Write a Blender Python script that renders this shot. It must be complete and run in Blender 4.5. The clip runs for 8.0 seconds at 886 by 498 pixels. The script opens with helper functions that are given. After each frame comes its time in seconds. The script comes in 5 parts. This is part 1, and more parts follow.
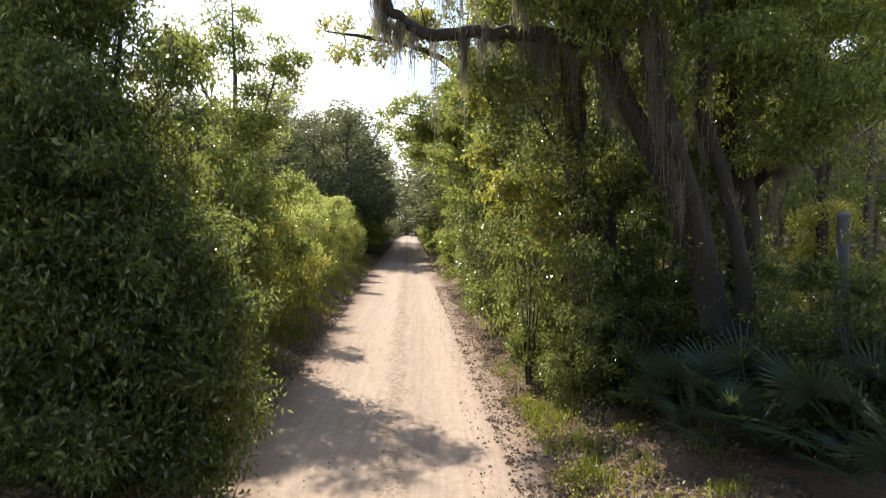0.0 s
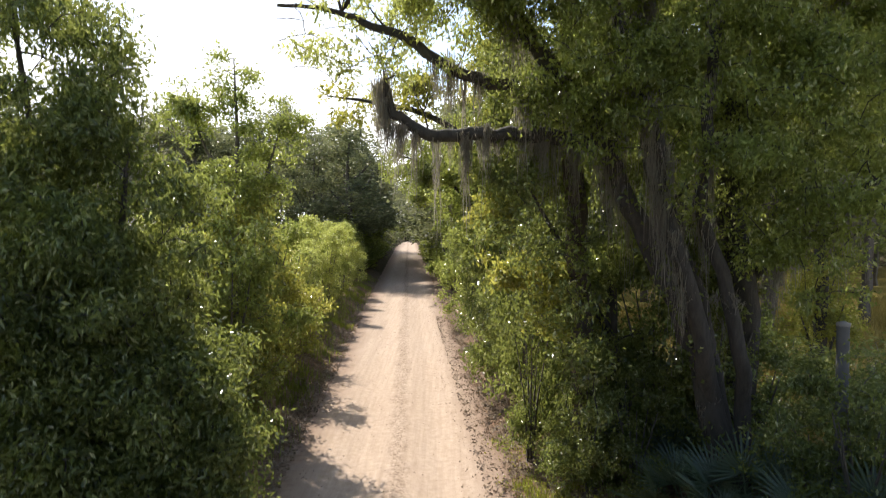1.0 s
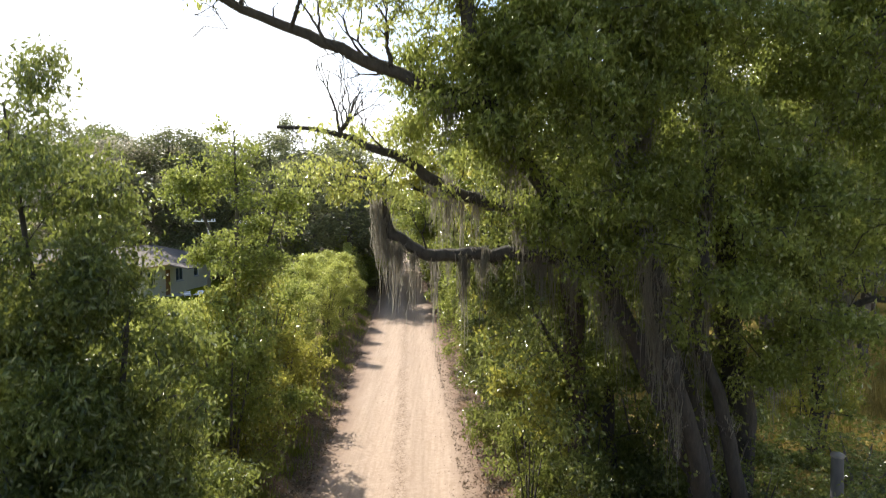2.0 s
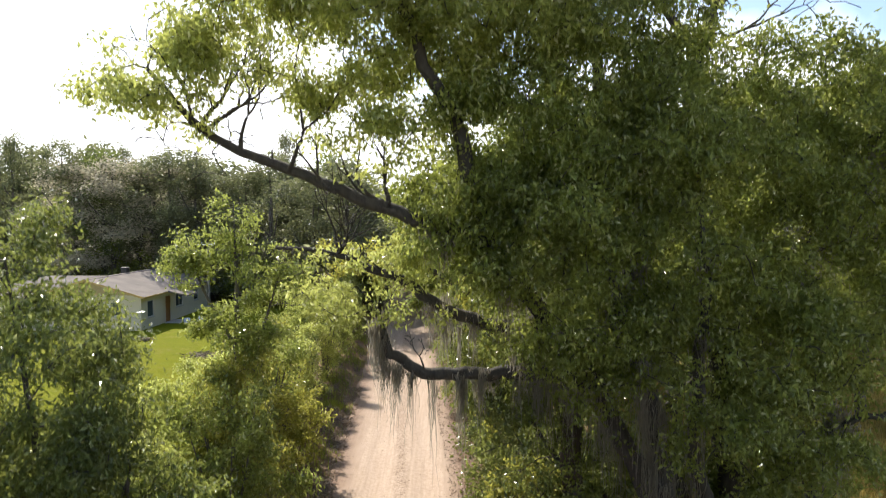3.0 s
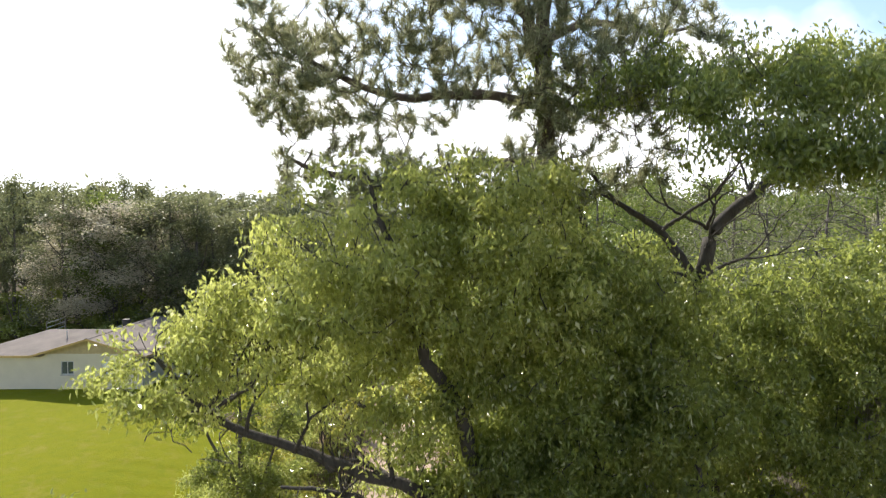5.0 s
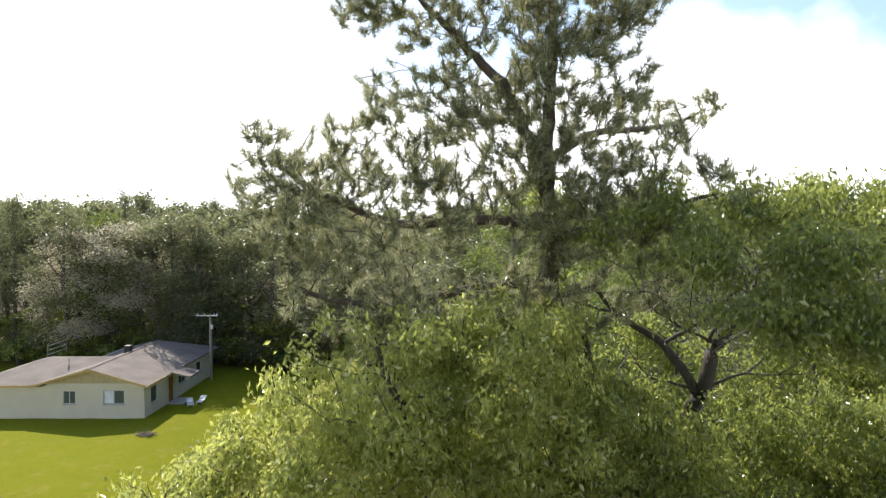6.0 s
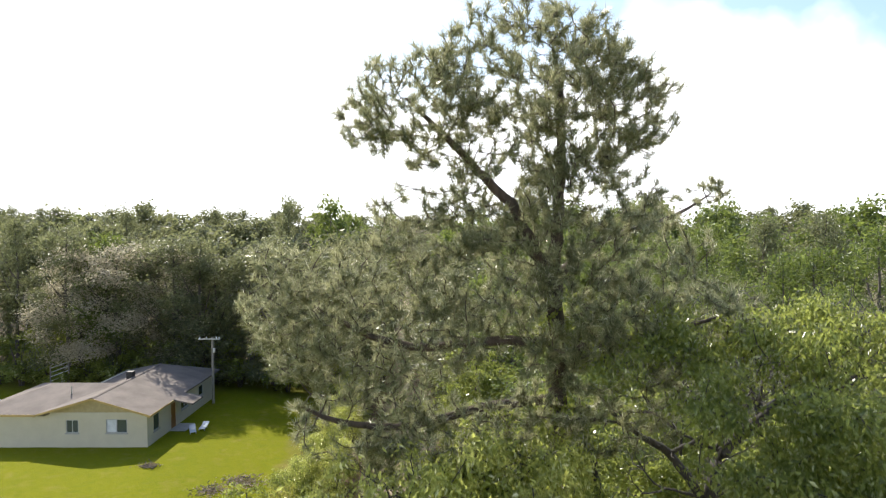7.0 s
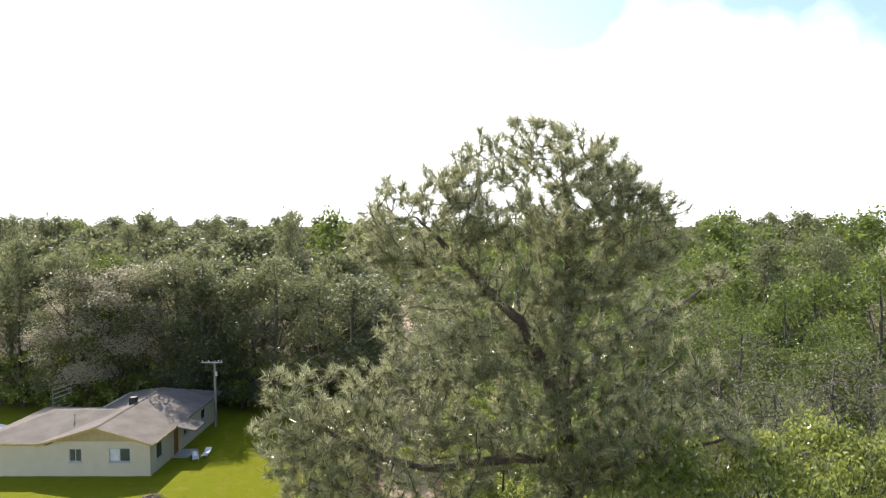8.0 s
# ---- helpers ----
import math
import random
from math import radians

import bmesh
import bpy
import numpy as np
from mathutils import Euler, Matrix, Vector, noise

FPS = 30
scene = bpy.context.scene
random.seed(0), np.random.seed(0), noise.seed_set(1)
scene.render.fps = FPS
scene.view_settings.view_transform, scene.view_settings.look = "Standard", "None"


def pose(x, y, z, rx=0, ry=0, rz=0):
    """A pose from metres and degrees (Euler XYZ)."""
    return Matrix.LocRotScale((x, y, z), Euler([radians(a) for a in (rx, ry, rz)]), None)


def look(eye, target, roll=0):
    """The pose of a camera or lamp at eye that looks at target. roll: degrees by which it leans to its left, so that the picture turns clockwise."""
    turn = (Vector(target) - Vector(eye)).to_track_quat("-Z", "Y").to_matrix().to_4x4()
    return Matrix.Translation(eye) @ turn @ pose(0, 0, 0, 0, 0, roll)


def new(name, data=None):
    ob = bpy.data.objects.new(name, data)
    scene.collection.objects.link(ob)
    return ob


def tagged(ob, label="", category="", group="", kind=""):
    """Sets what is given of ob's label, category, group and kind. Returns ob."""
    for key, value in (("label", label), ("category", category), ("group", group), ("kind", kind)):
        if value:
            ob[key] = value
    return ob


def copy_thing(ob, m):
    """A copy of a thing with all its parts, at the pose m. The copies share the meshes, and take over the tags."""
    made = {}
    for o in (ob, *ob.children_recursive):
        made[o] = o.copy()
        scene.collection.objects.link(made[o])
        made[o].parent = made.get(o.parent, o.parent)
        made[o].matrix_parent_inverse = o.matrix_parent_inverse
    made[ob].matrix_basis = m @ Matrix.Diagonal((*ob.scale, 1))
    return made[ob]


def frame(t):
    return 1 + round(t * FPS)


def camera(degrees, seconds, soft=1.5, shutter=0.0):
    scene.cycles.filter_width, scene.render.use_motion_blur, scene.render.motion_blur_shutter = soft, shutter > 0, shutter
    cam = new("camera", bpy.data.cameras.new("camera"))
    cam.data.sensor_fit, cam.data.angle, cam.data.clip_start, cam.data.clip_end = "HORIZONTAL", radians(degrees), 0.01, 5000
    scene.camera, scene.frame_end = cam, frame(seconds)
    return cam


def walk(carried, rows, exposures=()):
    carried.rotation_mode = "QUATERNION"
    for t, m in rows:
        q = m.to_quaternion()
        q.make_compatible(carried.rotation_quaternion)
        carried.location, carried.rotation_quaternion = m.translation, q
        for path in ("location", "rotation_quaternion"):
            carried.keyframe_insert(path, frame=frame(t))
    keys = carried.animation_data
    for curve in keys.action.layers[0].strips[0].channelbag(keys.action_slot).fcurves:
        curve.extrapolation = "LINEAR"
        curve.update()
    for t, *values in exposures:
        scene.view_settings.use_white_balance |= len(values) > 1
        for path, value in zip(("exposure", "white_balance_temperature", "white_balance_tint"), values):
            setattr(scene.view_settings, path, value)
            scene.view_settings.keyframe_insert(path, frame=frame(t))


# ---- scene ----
# camera: a drone that climbs straight up beside a sand road, looking along it
cam = camera(71.0, 8.0, soft=1.15, shutter=0.35)
CLIMB = [(0.0, 0.0, 3.70), (0.5, -0.02, 4.51), (1.0, -0.04, 5.44), (1.75, -0.02, 6.97), (2.5, 0.02, 8.57), (3.5, 0.04, 10.72),
         (4.5, 0.02, 12.87), (5.25, -0.02, 14.48), (6.0, -0.08, 16.10), (7.0, -0.24, 18.25), (8.0, -0.42, 20.40)]
walk(cam, [(t, pose(x, 0, z, 87.6, 0, 0)) for t, x, z in CLIMB], exposures=[(0.0, 0.68), (8.0, 0.68)])

# ---- light: low white sky, sun ahead and to the left ----
SUN_EL, SUN_AZ = radians(43), radians(29)
world = bpy.data.worlds.new("world")
scene.world = world
world.use_nodes = True
wn, wl = world.node_tree.nodes, world.node_tree.links
sky = wn.new("ShaderNodeTexSky")
sky.sky_type, sky.sun_disc = "NISHITA", False
sky.sun_elevation, sky.sun_rotation = SUN_EL, -SUN_AZ
sky.air_density, sky.dust_density, sky.ozone_density = 1.0, 1.0, 1.0
# thin bright cloud: thick towards the horizon, torn higher up
way = wn.new("ShaderNodeTexCoord").outputs["Generated"]
axes = wn.new("ShaderNodeSeparateXYZ")
wl.new(way, axes.inputs[0])
puff = wn.new("ShaderNodeTexNoise")
puff.inputs["Scale"].default_value, puff.inputs["Detail"].default_value = 2.6, 6
wl.new(way, puff.inputs["Vector"])
band = wn.new("ShaderNodeMath")
band.operation = "MULTIPLY_ADD"
wl.new(axes.outputs[2], band.inputs[0])
band.inputs[1].default_value, band.inputs[2].default_value = -1.7, 0.5
cover = wn.new("ShaderNodeMath")
wl.new(band.outputs[0], cover.inputs[0]), wl.new(puff.outputs["Fac"], cover.inputs[1])
edge = wn.new("ShaderNodeMapRange")
edge.inputs["From Min"].default_value, edge.inputs["From Max"].default_value = 0.48, 0.66
wl.new(cover.outputs[0], edge.inputs["Value"])
veil = wn.new("ShaderNodeMix")
veil.data_type = "RGBA"
wl.new(edge.outputs[0], veil.inputs[0])
wl.new(sky.outputs[0], veil.inputs[6])
veil.inputs[7].default_value = (8.5, 8.6, 8.9, 1)
wl.new(veil.outputs[2], wn["Background"].inputs[0])
wn["Background"].inputs[1].default_value = 0.15
sun = new("sun", bpy.data.lights.new("sun", "SUN"))
sun.data.energy, sun.data.angle, sun.data.color = 4.6, radians(0.55), (1.0, 0.93, 0.82)
to_sun = Vector((-math.sin(SUN_AZ) * math.cos(SUN_EL), math.cos(SUN_AZ) * math.cos(SUN_EL), math.sin(SUN_EL)))
sun.matrix_world = look((0, 0, 60), Vector((0, 0, 60)) - to_sun)


# ---- materials ----
def node_mat(name):
    m = bpy.data.materials.new(name)
    m.use_nodes = True
    nt = m.node_tree
    return m, nt, nt.nodes["Principled BSDF"]


def ramp(nt, fac, stops):
    r = nt.nodes.new("ShaderNodeValToRGB")
    els = r.color_ramp.elements
    while len(els) < len(stops):
        els.new(0.5)
    for e, (p, c) in zip(els, stops):
        e.position, e.color = p, (*c, 1)
    nt.links.new(fac, r.inputs[0])
    return r.outputs[0]


def noise_tex(nt, scale, detail=4, rough=0.6, coord=None, stretch=None):
    n = nt.nodes.new("ShaderNodeTexNoise")
    n.inputs["Scale"].default_value, n.inputs["Detail"].default_value, n.inputs["Roughness"].default_value = scale, detail, rough
    if coord is None:
        coord = nt.nodes.new("ShaderNodeNewGeometry").outputs["Position"]
    if stretch:
        mp = nt.nodes.new("ShaderNodeMapping")
        mp.inputs["Scale"].default_value = stretch
        nt.links.new(coord, mp.inputs[0])
        coord = mp.outputs[0]
    nt.links.new(coord, n.inputs["Vector"])
    return n.outputs["Fac"]


def bump(nt, height, strength, dist, bsdf):
    b = nt.nodes.new("ShaderNodeBump")
    b.inputs["Strength"].default_value, b.inputs["Distance"].default_value = strength, dist
    nt.links.new(height, b.inputs["Height"])
    nt.links.new(b.outputs[0], bsdf.inputs["Normal"])


def mix_col(nt, fac, a, b):
    m = nt.nodes.new("ShaderNodeMix")
    m.data_type = "RGBA"
    for sock, v in ((m.inputs[0], fac), (m.inputs[6], a), (m.inputs[7], b)):
        if isinstance(v, (int, float)):
            sock.default_value = v
        elif isinstance(v, tuple):
            sock.default_value = (*v, 1)
        else:
            nt.links.new(v, sock)
    return m.outputs[2]


def math_node(nt, op, a, b=0.0, clamp=False):
    m = nt.nodes.new("ShaderNodeMath")
    m.operation, m.use_clamp = op, clamp
    for sock, v in ((m.inputs[0], a), (m.inputs[1], b)):
        if isinstance(v, (int, float)):
            sock.default_value = v
        else:
            nt.links.new(v, sock)
    return m.outputs[0]


def leaf_mat(name, dark, light, pale=None, trans=0.5, rough=0.42, clump=0.8, glow=(0.40, 0.44, 0.05)):
    """Leaves: varied leaf by leaf and clump by clump, letting light through."""
    m, nt, bsdf = node_mat(name)
    geo = nt.nodes.new("ShaderNodeNewGeometry")
    stops = [(0.0, dark), (0.6, tuple((a + b) / 2 for a, b in zip(dark, light))), (0.92, light)]
    stops.append((1.0, pale or light))
    c = ramp(nt, geo.outputs["Random Per Island"], stops)
    big = noise_tex(nt, clump, 2)
    hsv = nt.nodes.new("ShaderNodeHueSaturation")
    nt.links.new(c, hsv.inputs["Color"])
    nt.links.new(math_node(nt, "MULTIPLY_ADD", big, 0.9), hsv.inputs["Value"])
    hsv.inputs["Value"].links[0].from_node.inputs[2].default_value = 0.55
    nt.links.new(hsv.outputs[0], bsdf.inputs["Base Color"])
    bsdf.inputs["Roughness"].default_value = rough
    bsdf.inputs["Specular IOR Level"].default_value = 0.65
    tr = nt.nodes.new("ShaderNodeBsdfTranslucent")
    warm = mix_col(nt, 0.5, hsv.outputs[0], glow)
    nt.links.new(warm, tr.inputs[0])
    mx = nt.nodes.new("ShaderNodeMixShader")
    mx.inputs[0].default_value = trans
    nt.links.new(bsdf.outputs[0], mx.inputs[1])
    nt.links.new(tr.outputs[0], mx.inputs[2])
    nt.links.new(mx.outputs[0], nt.nodes["Material Output"].inputs[0])
    return m


def bark_mat(name, a, b, scale=14, stretch=(1, 1, 0.25)):
    m, nt, bsdf = node_mat(name)
    n = noise_tex(nt, scale, 6, 0.7, stretch=stretch)
    n2 = noise_tex(nt, 1.3, 3)
    c = ramp(nt, n, [(0.3, a), (0.7, b)])
    nt.links.new(mix_col(nt, math_node(nt, "MULTIPLY", n2, 0.5), c, (0.07, 0.068, 0.055)), bsdf.inputs["Base Color"])
    bsdf.inputs["Roughness"].default_value = 0.92
    bump(nt, n, 0.8, 0.03, bsdf)
    return m


def plain_mat(name, col, rough=0.7, metal=0.0, vary=0.15, scale=3.0, relief=0.0):
    m, nt, bsdf = node_mat(name)
    n = noise_tex(nt, scale, 5)
    fine = noise_tex(nt, scale * 14, 3)
    lo, hi = tuple(x * (1 - vary) for x in col), tuple(min(1, x * (1 + vary)) for x in col)
    c = ramp(nt, n, [(0.3, lo), (0.7, hi)])
    nt.links.new(mix_col(nt, math_node(nt, "MULTIPLY", fine, 0.25), c, lo), bsdf.inputs["Base Color"])
    bsdf.inputs["Roughness"].default_value, bsdf.inputs["Metallic"].default_value = rough, metal
    if relief:
        bump(nt, fine, 0.6, relief, bsdf)
    return m


def glass_mat(name):
    m, nt, bsdf = node_mat(name)
    bsdf.inputs["Base Color"].default_value = (0.05, 0.07, 0.09, 1)
    bsdf.inputs["Roughness"].default_value = 0.06
    bsdf.inputs["Specular IOR Level"].default_value = 0.8
    return m


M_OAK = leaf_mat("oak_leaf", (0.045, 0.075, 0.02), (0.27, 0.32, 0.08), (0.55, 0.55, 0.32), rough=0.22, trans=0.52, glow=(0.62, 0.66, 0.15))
# the palest stop paints white sun glints into a few of the spring leaves
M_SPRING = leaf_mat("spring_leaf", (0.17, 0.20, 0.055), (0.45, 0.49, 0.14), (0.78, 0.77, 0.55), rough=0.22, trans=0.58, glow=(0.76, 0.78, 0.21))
M_DARK = leaf_mat("laurel_leaf", (0.025, 0.045, 0.015), (0.19, 0.235, 0.07), (0.48, 0.5, 0.26), rough=0.25, trans=0.42, glow=(0.56, 0.6, 0.13))
M_BUSH = leaf_mat("shrub_leaf", (0.07, 0.095, 0.02), (0.31, 0.33, 0.07), (0.6, 0.58, 0.3), rough=0.27, trans=0.55, glow=(0.74, 0.68, 0.13))
M_FOREST = leaf_mat("forest_leaf", (0.06, 0.075, 0.035), (0.21, 0.23, 0.11), (0.36, 0.35, 0.22), clump=0.35, glow=(0.36, 0.37, 0.16))
M_FOREST2 = leaf_mat("forest_leaf_green", (0.05, 0.085, 0.02), (0.16, 0.22, 0.05), (0.28, 0.32, 0.1), clump=0.3, glow=(0.32, 0.37, 0.07))
M_PALE = leaf_mat("pale_leaf", (0.32, 0.28, 0.20), (0.54, 0.49, 0.36), (0.58, 0.54, 0.42), trans=0.6, clump=0.4, glow=(0.62, 0.58, 0.42))
M_NEEDLE = leaf_mat("pine_needle", (0.07, 0.10, 0.045), (0.34, 0.36, 0.2), (0.8, 0.77, 0.6), trans=0.52, rough=0.27, clump=3.0, glow=(0.6, 0.57, 0.32))
M_MOSS = leaf_mat("spanish_moss", (0.16, 0.145, 0.115), (0.34, 0.31, 0.25), trans=0.5, rough=0.9, glow=(0.4, 0.36, 0.28))
M_PALM = leaf_mat("palmetto_leaf", (0.05, 0.08, 0.045), (0.11, 0.15, 0.08), (0.4, 0.4, 0.32), trans=0.3, rough=0.33, glow=(0.2, 0.28, 0.08))
M_GRASS = leaf_mat("grass_blade", (0.10, 0.13, 0.02), (0.26, 0.28, 0.05), (0.42, 0.36, 0.16), trans=0.5, rough=0.5)
M_STRAW = leaf_mat("dry_grass", (0.26, 0.20, 0.06), (0.48, 0.37, 0.12), (0.55, 0.46, 0.22), trans=0.5, rough=0.6, glow=(0.5, 0.4, 0.1))
M_LITTER = leaf_mat("dead_leaf", (0.15, 0.10, 0.068), (0.36, 0.265, 0.185), (0.48, 0.38, 0.28), trans=0.1, rough=0.8, glow=(0.3, 0.2, 0.1))
M_BARK = bark_mat("oak_bark", (0.022, 0.018, 0.014), (0.085, 0.07, 0.056))
M_PINEBARK = bark_mat("pine_bark", (0.035, 0.025, 0.018), (0.15, 0.105, 0.075), 9)
M_TWIG = bark_mat("grey_twig", (0.07, 0.058, 0.047), (0.18, 0.155, 0.13), 20)


# ---- mesh helpers ----
def np_mesh(name, verts, faces, smooth=False):
    """A mesh from an (n, 3) array and an (m, k) array of corners."""
    verts, faces = np.asarray(verts, np.float32), np.asarray(faces, np.int32)
    me = bpy.data.meshes.new(name)
    n, k = faces.shape
    me.vertices.add(len(verts))
    me.vertices.foreach_set("co", verts.ravel())
    me.loops.add(n * k)
    me.loops.foreach_set("vertex_index", faces.ravel())
    me.polygons.add(n)
    me.polygons.foreach_set("loop_start", np.arange(0, n * k, k, dtype=np.int32))
    me.polygons.foreach_set("loop_total", np.full(n, k, np.int32))
    me.polygons.foreach_set("use_smooth", np.full(n, smooth))
    me.update(calc_edges=True)
    return me


def part(name, data, material, parent, label="", at=None):
    """Links a mesh or bmesh as one object under a thing or a part."""
    if isinstance(data, bmesh.types.BMesh):
        me = bpy.data.meshes.new(name)
        data.to_mesh(me)
        data.free()
        data = me
    if not data.materials:
        data.materials.append(material)
    ob = new(name, data)
    ob.parent = parent
    if at is not None:
        ob.matrix_basis = at
    return tagged(ob, label)


def thing(name, label, category, group="", kind="", at=None):
    ob = new(name)
    ob.empty_display_size = 0.3
    if at is not None:
        ob.matrix_basis = at
    return tagged(ob, label, category, group, kind)


def boxes(*specs, bevel=0.0):
    """A bmesh of boxes, each (x0, y0, z0, x1, y1, z1)."""
    bm = bmesh.new()
    for x0, y0, z0, x1, y1, z1 in specs:
        vs = bmesh.ops.create_cube(bm, size=1)["verts"]
        bmesh.ops.scale(bm, vec=(x1 - x0, y1 - y0, z1 - z0), verts=vs)
        bmesh.ops.translate(bm, vec=((x0 + x1) / 2, (y0 + y1) / 2, (z0 + z1) / 2), verts=vs)
    if bevel:
        bmesh.ops.bevel(bm, geom=bm.edges[:], offset=bevel, segments=2, affect="EDGES", profile=0.5)
    return bm


def tubes(paths, sides=7):
    """One mesh of tapered tubes; each path is (points, radii). Returns verts and faces."""
    V, F, base = [], [], 0
    ang = np.linspace(0, 2 * np.pi, sides, endpoint=False)
    for pts, rad in paths:
        pts, rad = np.asarray(pts, float), np.asarray(rad, float)
        d = np.gradient(pts, axis=0)
        d /= np.linalg.norm(d, axis=1)[:, None] + 1e-9
        ref = np.where(np.abs(d[:, 2:3]) > 0.9, [[1.0, 0, 0]], [[0, 0, 1.0]])
        u = np.cross(d, ref)
        u /= np.linalg.norm(u, axis=1)[:, None] + 1e-9
        w = np.cross(d, u)
        ring = pts[:, None] + rad[:, None, None] * (np.cos(ang)[None, :, None] * u[:, None] + np.sin(ang)[None, :, None] * w[:, None])
        n = len(pts)
        V.append(ring.reshape(-1, 3))
        i, j = np.meshgrid(np.arange(n - 1), np.arange(sides), indexing="ij")
        a, b = base + i * sides + j, base + i * sides + (j + 1) % sides
        F.append(np.stack([a, b, b + sides, a + sides], -1).reshape(-1, 4))
        base += n * sides
    return np.concatenate(V), np.concatenate(F)


def unit(v):
    return v / (np.linalg.norm(v, axis=-1, keepdims=True) + 1e-9)


def leaf_mesh(name, centres, length, width, rng, droop=0.5, flat=0.0):
    """A mesh of small folded leaves, one at each centre."""
    n = len(centres)
    d = rng.normal(size=(n, 3))
    d[:, 2] = d[:, 2] * (1 - flat) - droop
    d = unit(d)
    side = unit(np.cross(d, rng.normal(size=(n, 3))))
    nor = np.cross(d, side)
    ln = length * rng.uniform(0.6, 1.35, (n, 1))
    wd = width * rng.uniform(0.7, 1.3, (n, 1))
    mid = centres + d * ln * 0.45 + nor * wd * 0.25
    V = np.stack([centres, mid + side * wd * 0.5, centres + d * ln, mid - side * wd * 0.5], 1).reshape(-1, 3)
    return np_mesh(name, V, np.arange(4 * n).reshape(-1, 4))


def in_blobs(blobs, n, rng, shell=0.55):
    """n places in a set of ellipsoids (x, y, z, rx, ry, rz), more of them towards the outside."""
    b = np.array(blobs, float)
    vol = b[:, 3] * b[:, 4] * b[:, 5]
    pick = rng.choice(len(b), n, p=vol / vol.sum())
    r = rng.uniform(shell ** 3, 1, n) ** (1 / 3)
    return b[pick, :3] + unit(rng.normal(size=(n, 3))) * r[:, None] * b[pick, 3:]


def grow(limbs, tips, rng, tip_r=0.008, step=0.5, sag=0.1, tuft_r=1.0, gnarl=0.0):
    """Branches from the given limbs to every tip. limbs: (points, radii) by hand. Returns tube paths."""
    nodes, rads = [], []
    paths = []
    for pts, rad in limbs:
        pts, rad = np.array(pts, float), np.array(rad, float)
        t = np.linspace(0, len(pts) - 1, (len(pts) - 1) * 6 + 1)
        fine = np.stack([np.interp(t, np.arange(len(pts)), pts[:, k]) for k in range(3)], 1)
        ker = np.array([0.25, 0.5, 0.25])
        for _ in range(5 if rad[0] > 0.06 else 1):
            sm = fine.copy()
            sm[1:-1] = ker[0] * fine[:-2] + ker[1] * fine[1:-1] + ker[2] * fine[2:]
            fine = sm
        fr = np.interp(t, np.arange(len(pts)), rad)
        fine[1:-1] += rng.normal(size=(len(fine) - 2, 3)) * fr[1:-1, None] * 0.16
        u = np.linspace(0, 1, len(fine))
        bend = gnarl * min(1.0, (np.linalg.norm(pts[-1] - pts[0]) / 7) ** 1.5)
        for f in (2.3, 5.1, 9.7):
            fine += np.sin(u * f * 6.28 + rng.uniform(0, 6.28, 3)[:, None]).T * (np.sin(u * np.pi) * bend / f)[:, None]
        paths.append((fine, fr))
        nodes.append(fine), rads.append(fr)
    nodes, rads = np.concatenate(nodes), np.concatenate(rads)
    d0 = np.array([np.min(np.linalg.norm(nodes - t, axis=1)) for t in tips])
    for i in np.argsort(d0):
        tip = tips[i]
        dist = np.linalg.norm(nodes - tip, axis=1) + 0.8 * np.maximum(0, nodes[:, 2] - tip[2])
        k = int(np.argmin(dist))
        p, gap = nodes[k], np.linalg.norm(tip - nodes[k])
        n = max(2, int(gap / step) + 1)
        t = np.linspace(0, 1, n + 1)[:, None]
        line = p + (tip - p) * t
        bow = rng.normal(size=3) * 0.12 * gap
        line = line + bow * (t * (1 - t)) * 2
        line[:, 2] += sag * gap * (t[:, 0] * (1 - t[:, 0])) * 3
        line[1:-1] += rng.normal(size=(n - 1, 3)) * 0.05 * min(gap, 1.5)
        r0 = min(rads[k] * 0.62, tip_r * 1.5 + 0.016 * gap * tuft_r)
        r = r0 + (tip_r - r0) * t[:, 0]
        paths.append((line, np.maximum(r, tip_r)))
        nodes, rads = np.concatenate([nodes, line[1:]]), np.concatenate([rads, r[1:]])
    return paths


def spread(tips, per, radius, rng, flat=0.7):
    p = np.repeat(tips, per, axis=0)
    off = rng.normal(size=p.shape) * radius * 0.55
    off[:, 2] *= flat
    return p + off


def clumped(blobs, n, rng, shell, size):
    """Places gathered into bunches, with gaps between the bunches."""
    mids = in_blobs(blobs, max(4, n // 8), rng, shell)
    off = unit(rng.normal(size=(n, 3))) * (rng.uniform(0, 1, (n, 1)) ** 0.5) * [size, size, size * 0.6]
    return mids[rng.integers(0, len(mids), n)] + off * rng.uniform(0.7, 1.3, (n, 1))


def forked(start, n, length, rng, r0=0.035, depth=3, lift=0.25):
    """Leafless branches that rise from the given places and fork again and again."""
    out = []

    def limb(p, d, ln, r, level):
        k = 4
        pts = [p]
        for _ in range(k):
            d = unit(d + rng.normal(size=3) * 0.2 + [0, 0, 0.06])
            p = p + d * ln / k
            pts.append(p)
        out.append((pts, np.linspace(r, max(0.006, r * 0.6), k + 1)))
        if level:
            side = unit(np.cross(d, rng.normal(size=3)))
            for sgn in (-1, 1):
                limb(p, unit(d + sgn * side * rng.uniform(0.35, 0.75) + [0, 0, lift * 0.4]), ln * rng.uniform(0.6, 0.85), max(0.006, r * 0.58), level - 1)

    for _ in range(n):
        p = np.array(start[rng.integers(0, len(start))], float)
        d = unit(rng.normal(size=3) * [0.8, 0.6, 0.3] + [0, 0, 0.7])
        limb(p, d, length * 0.42 * rng.uniform(0.6, 1.1), r0 * rng.uniform(0.6, 1.0), depth)
    return out


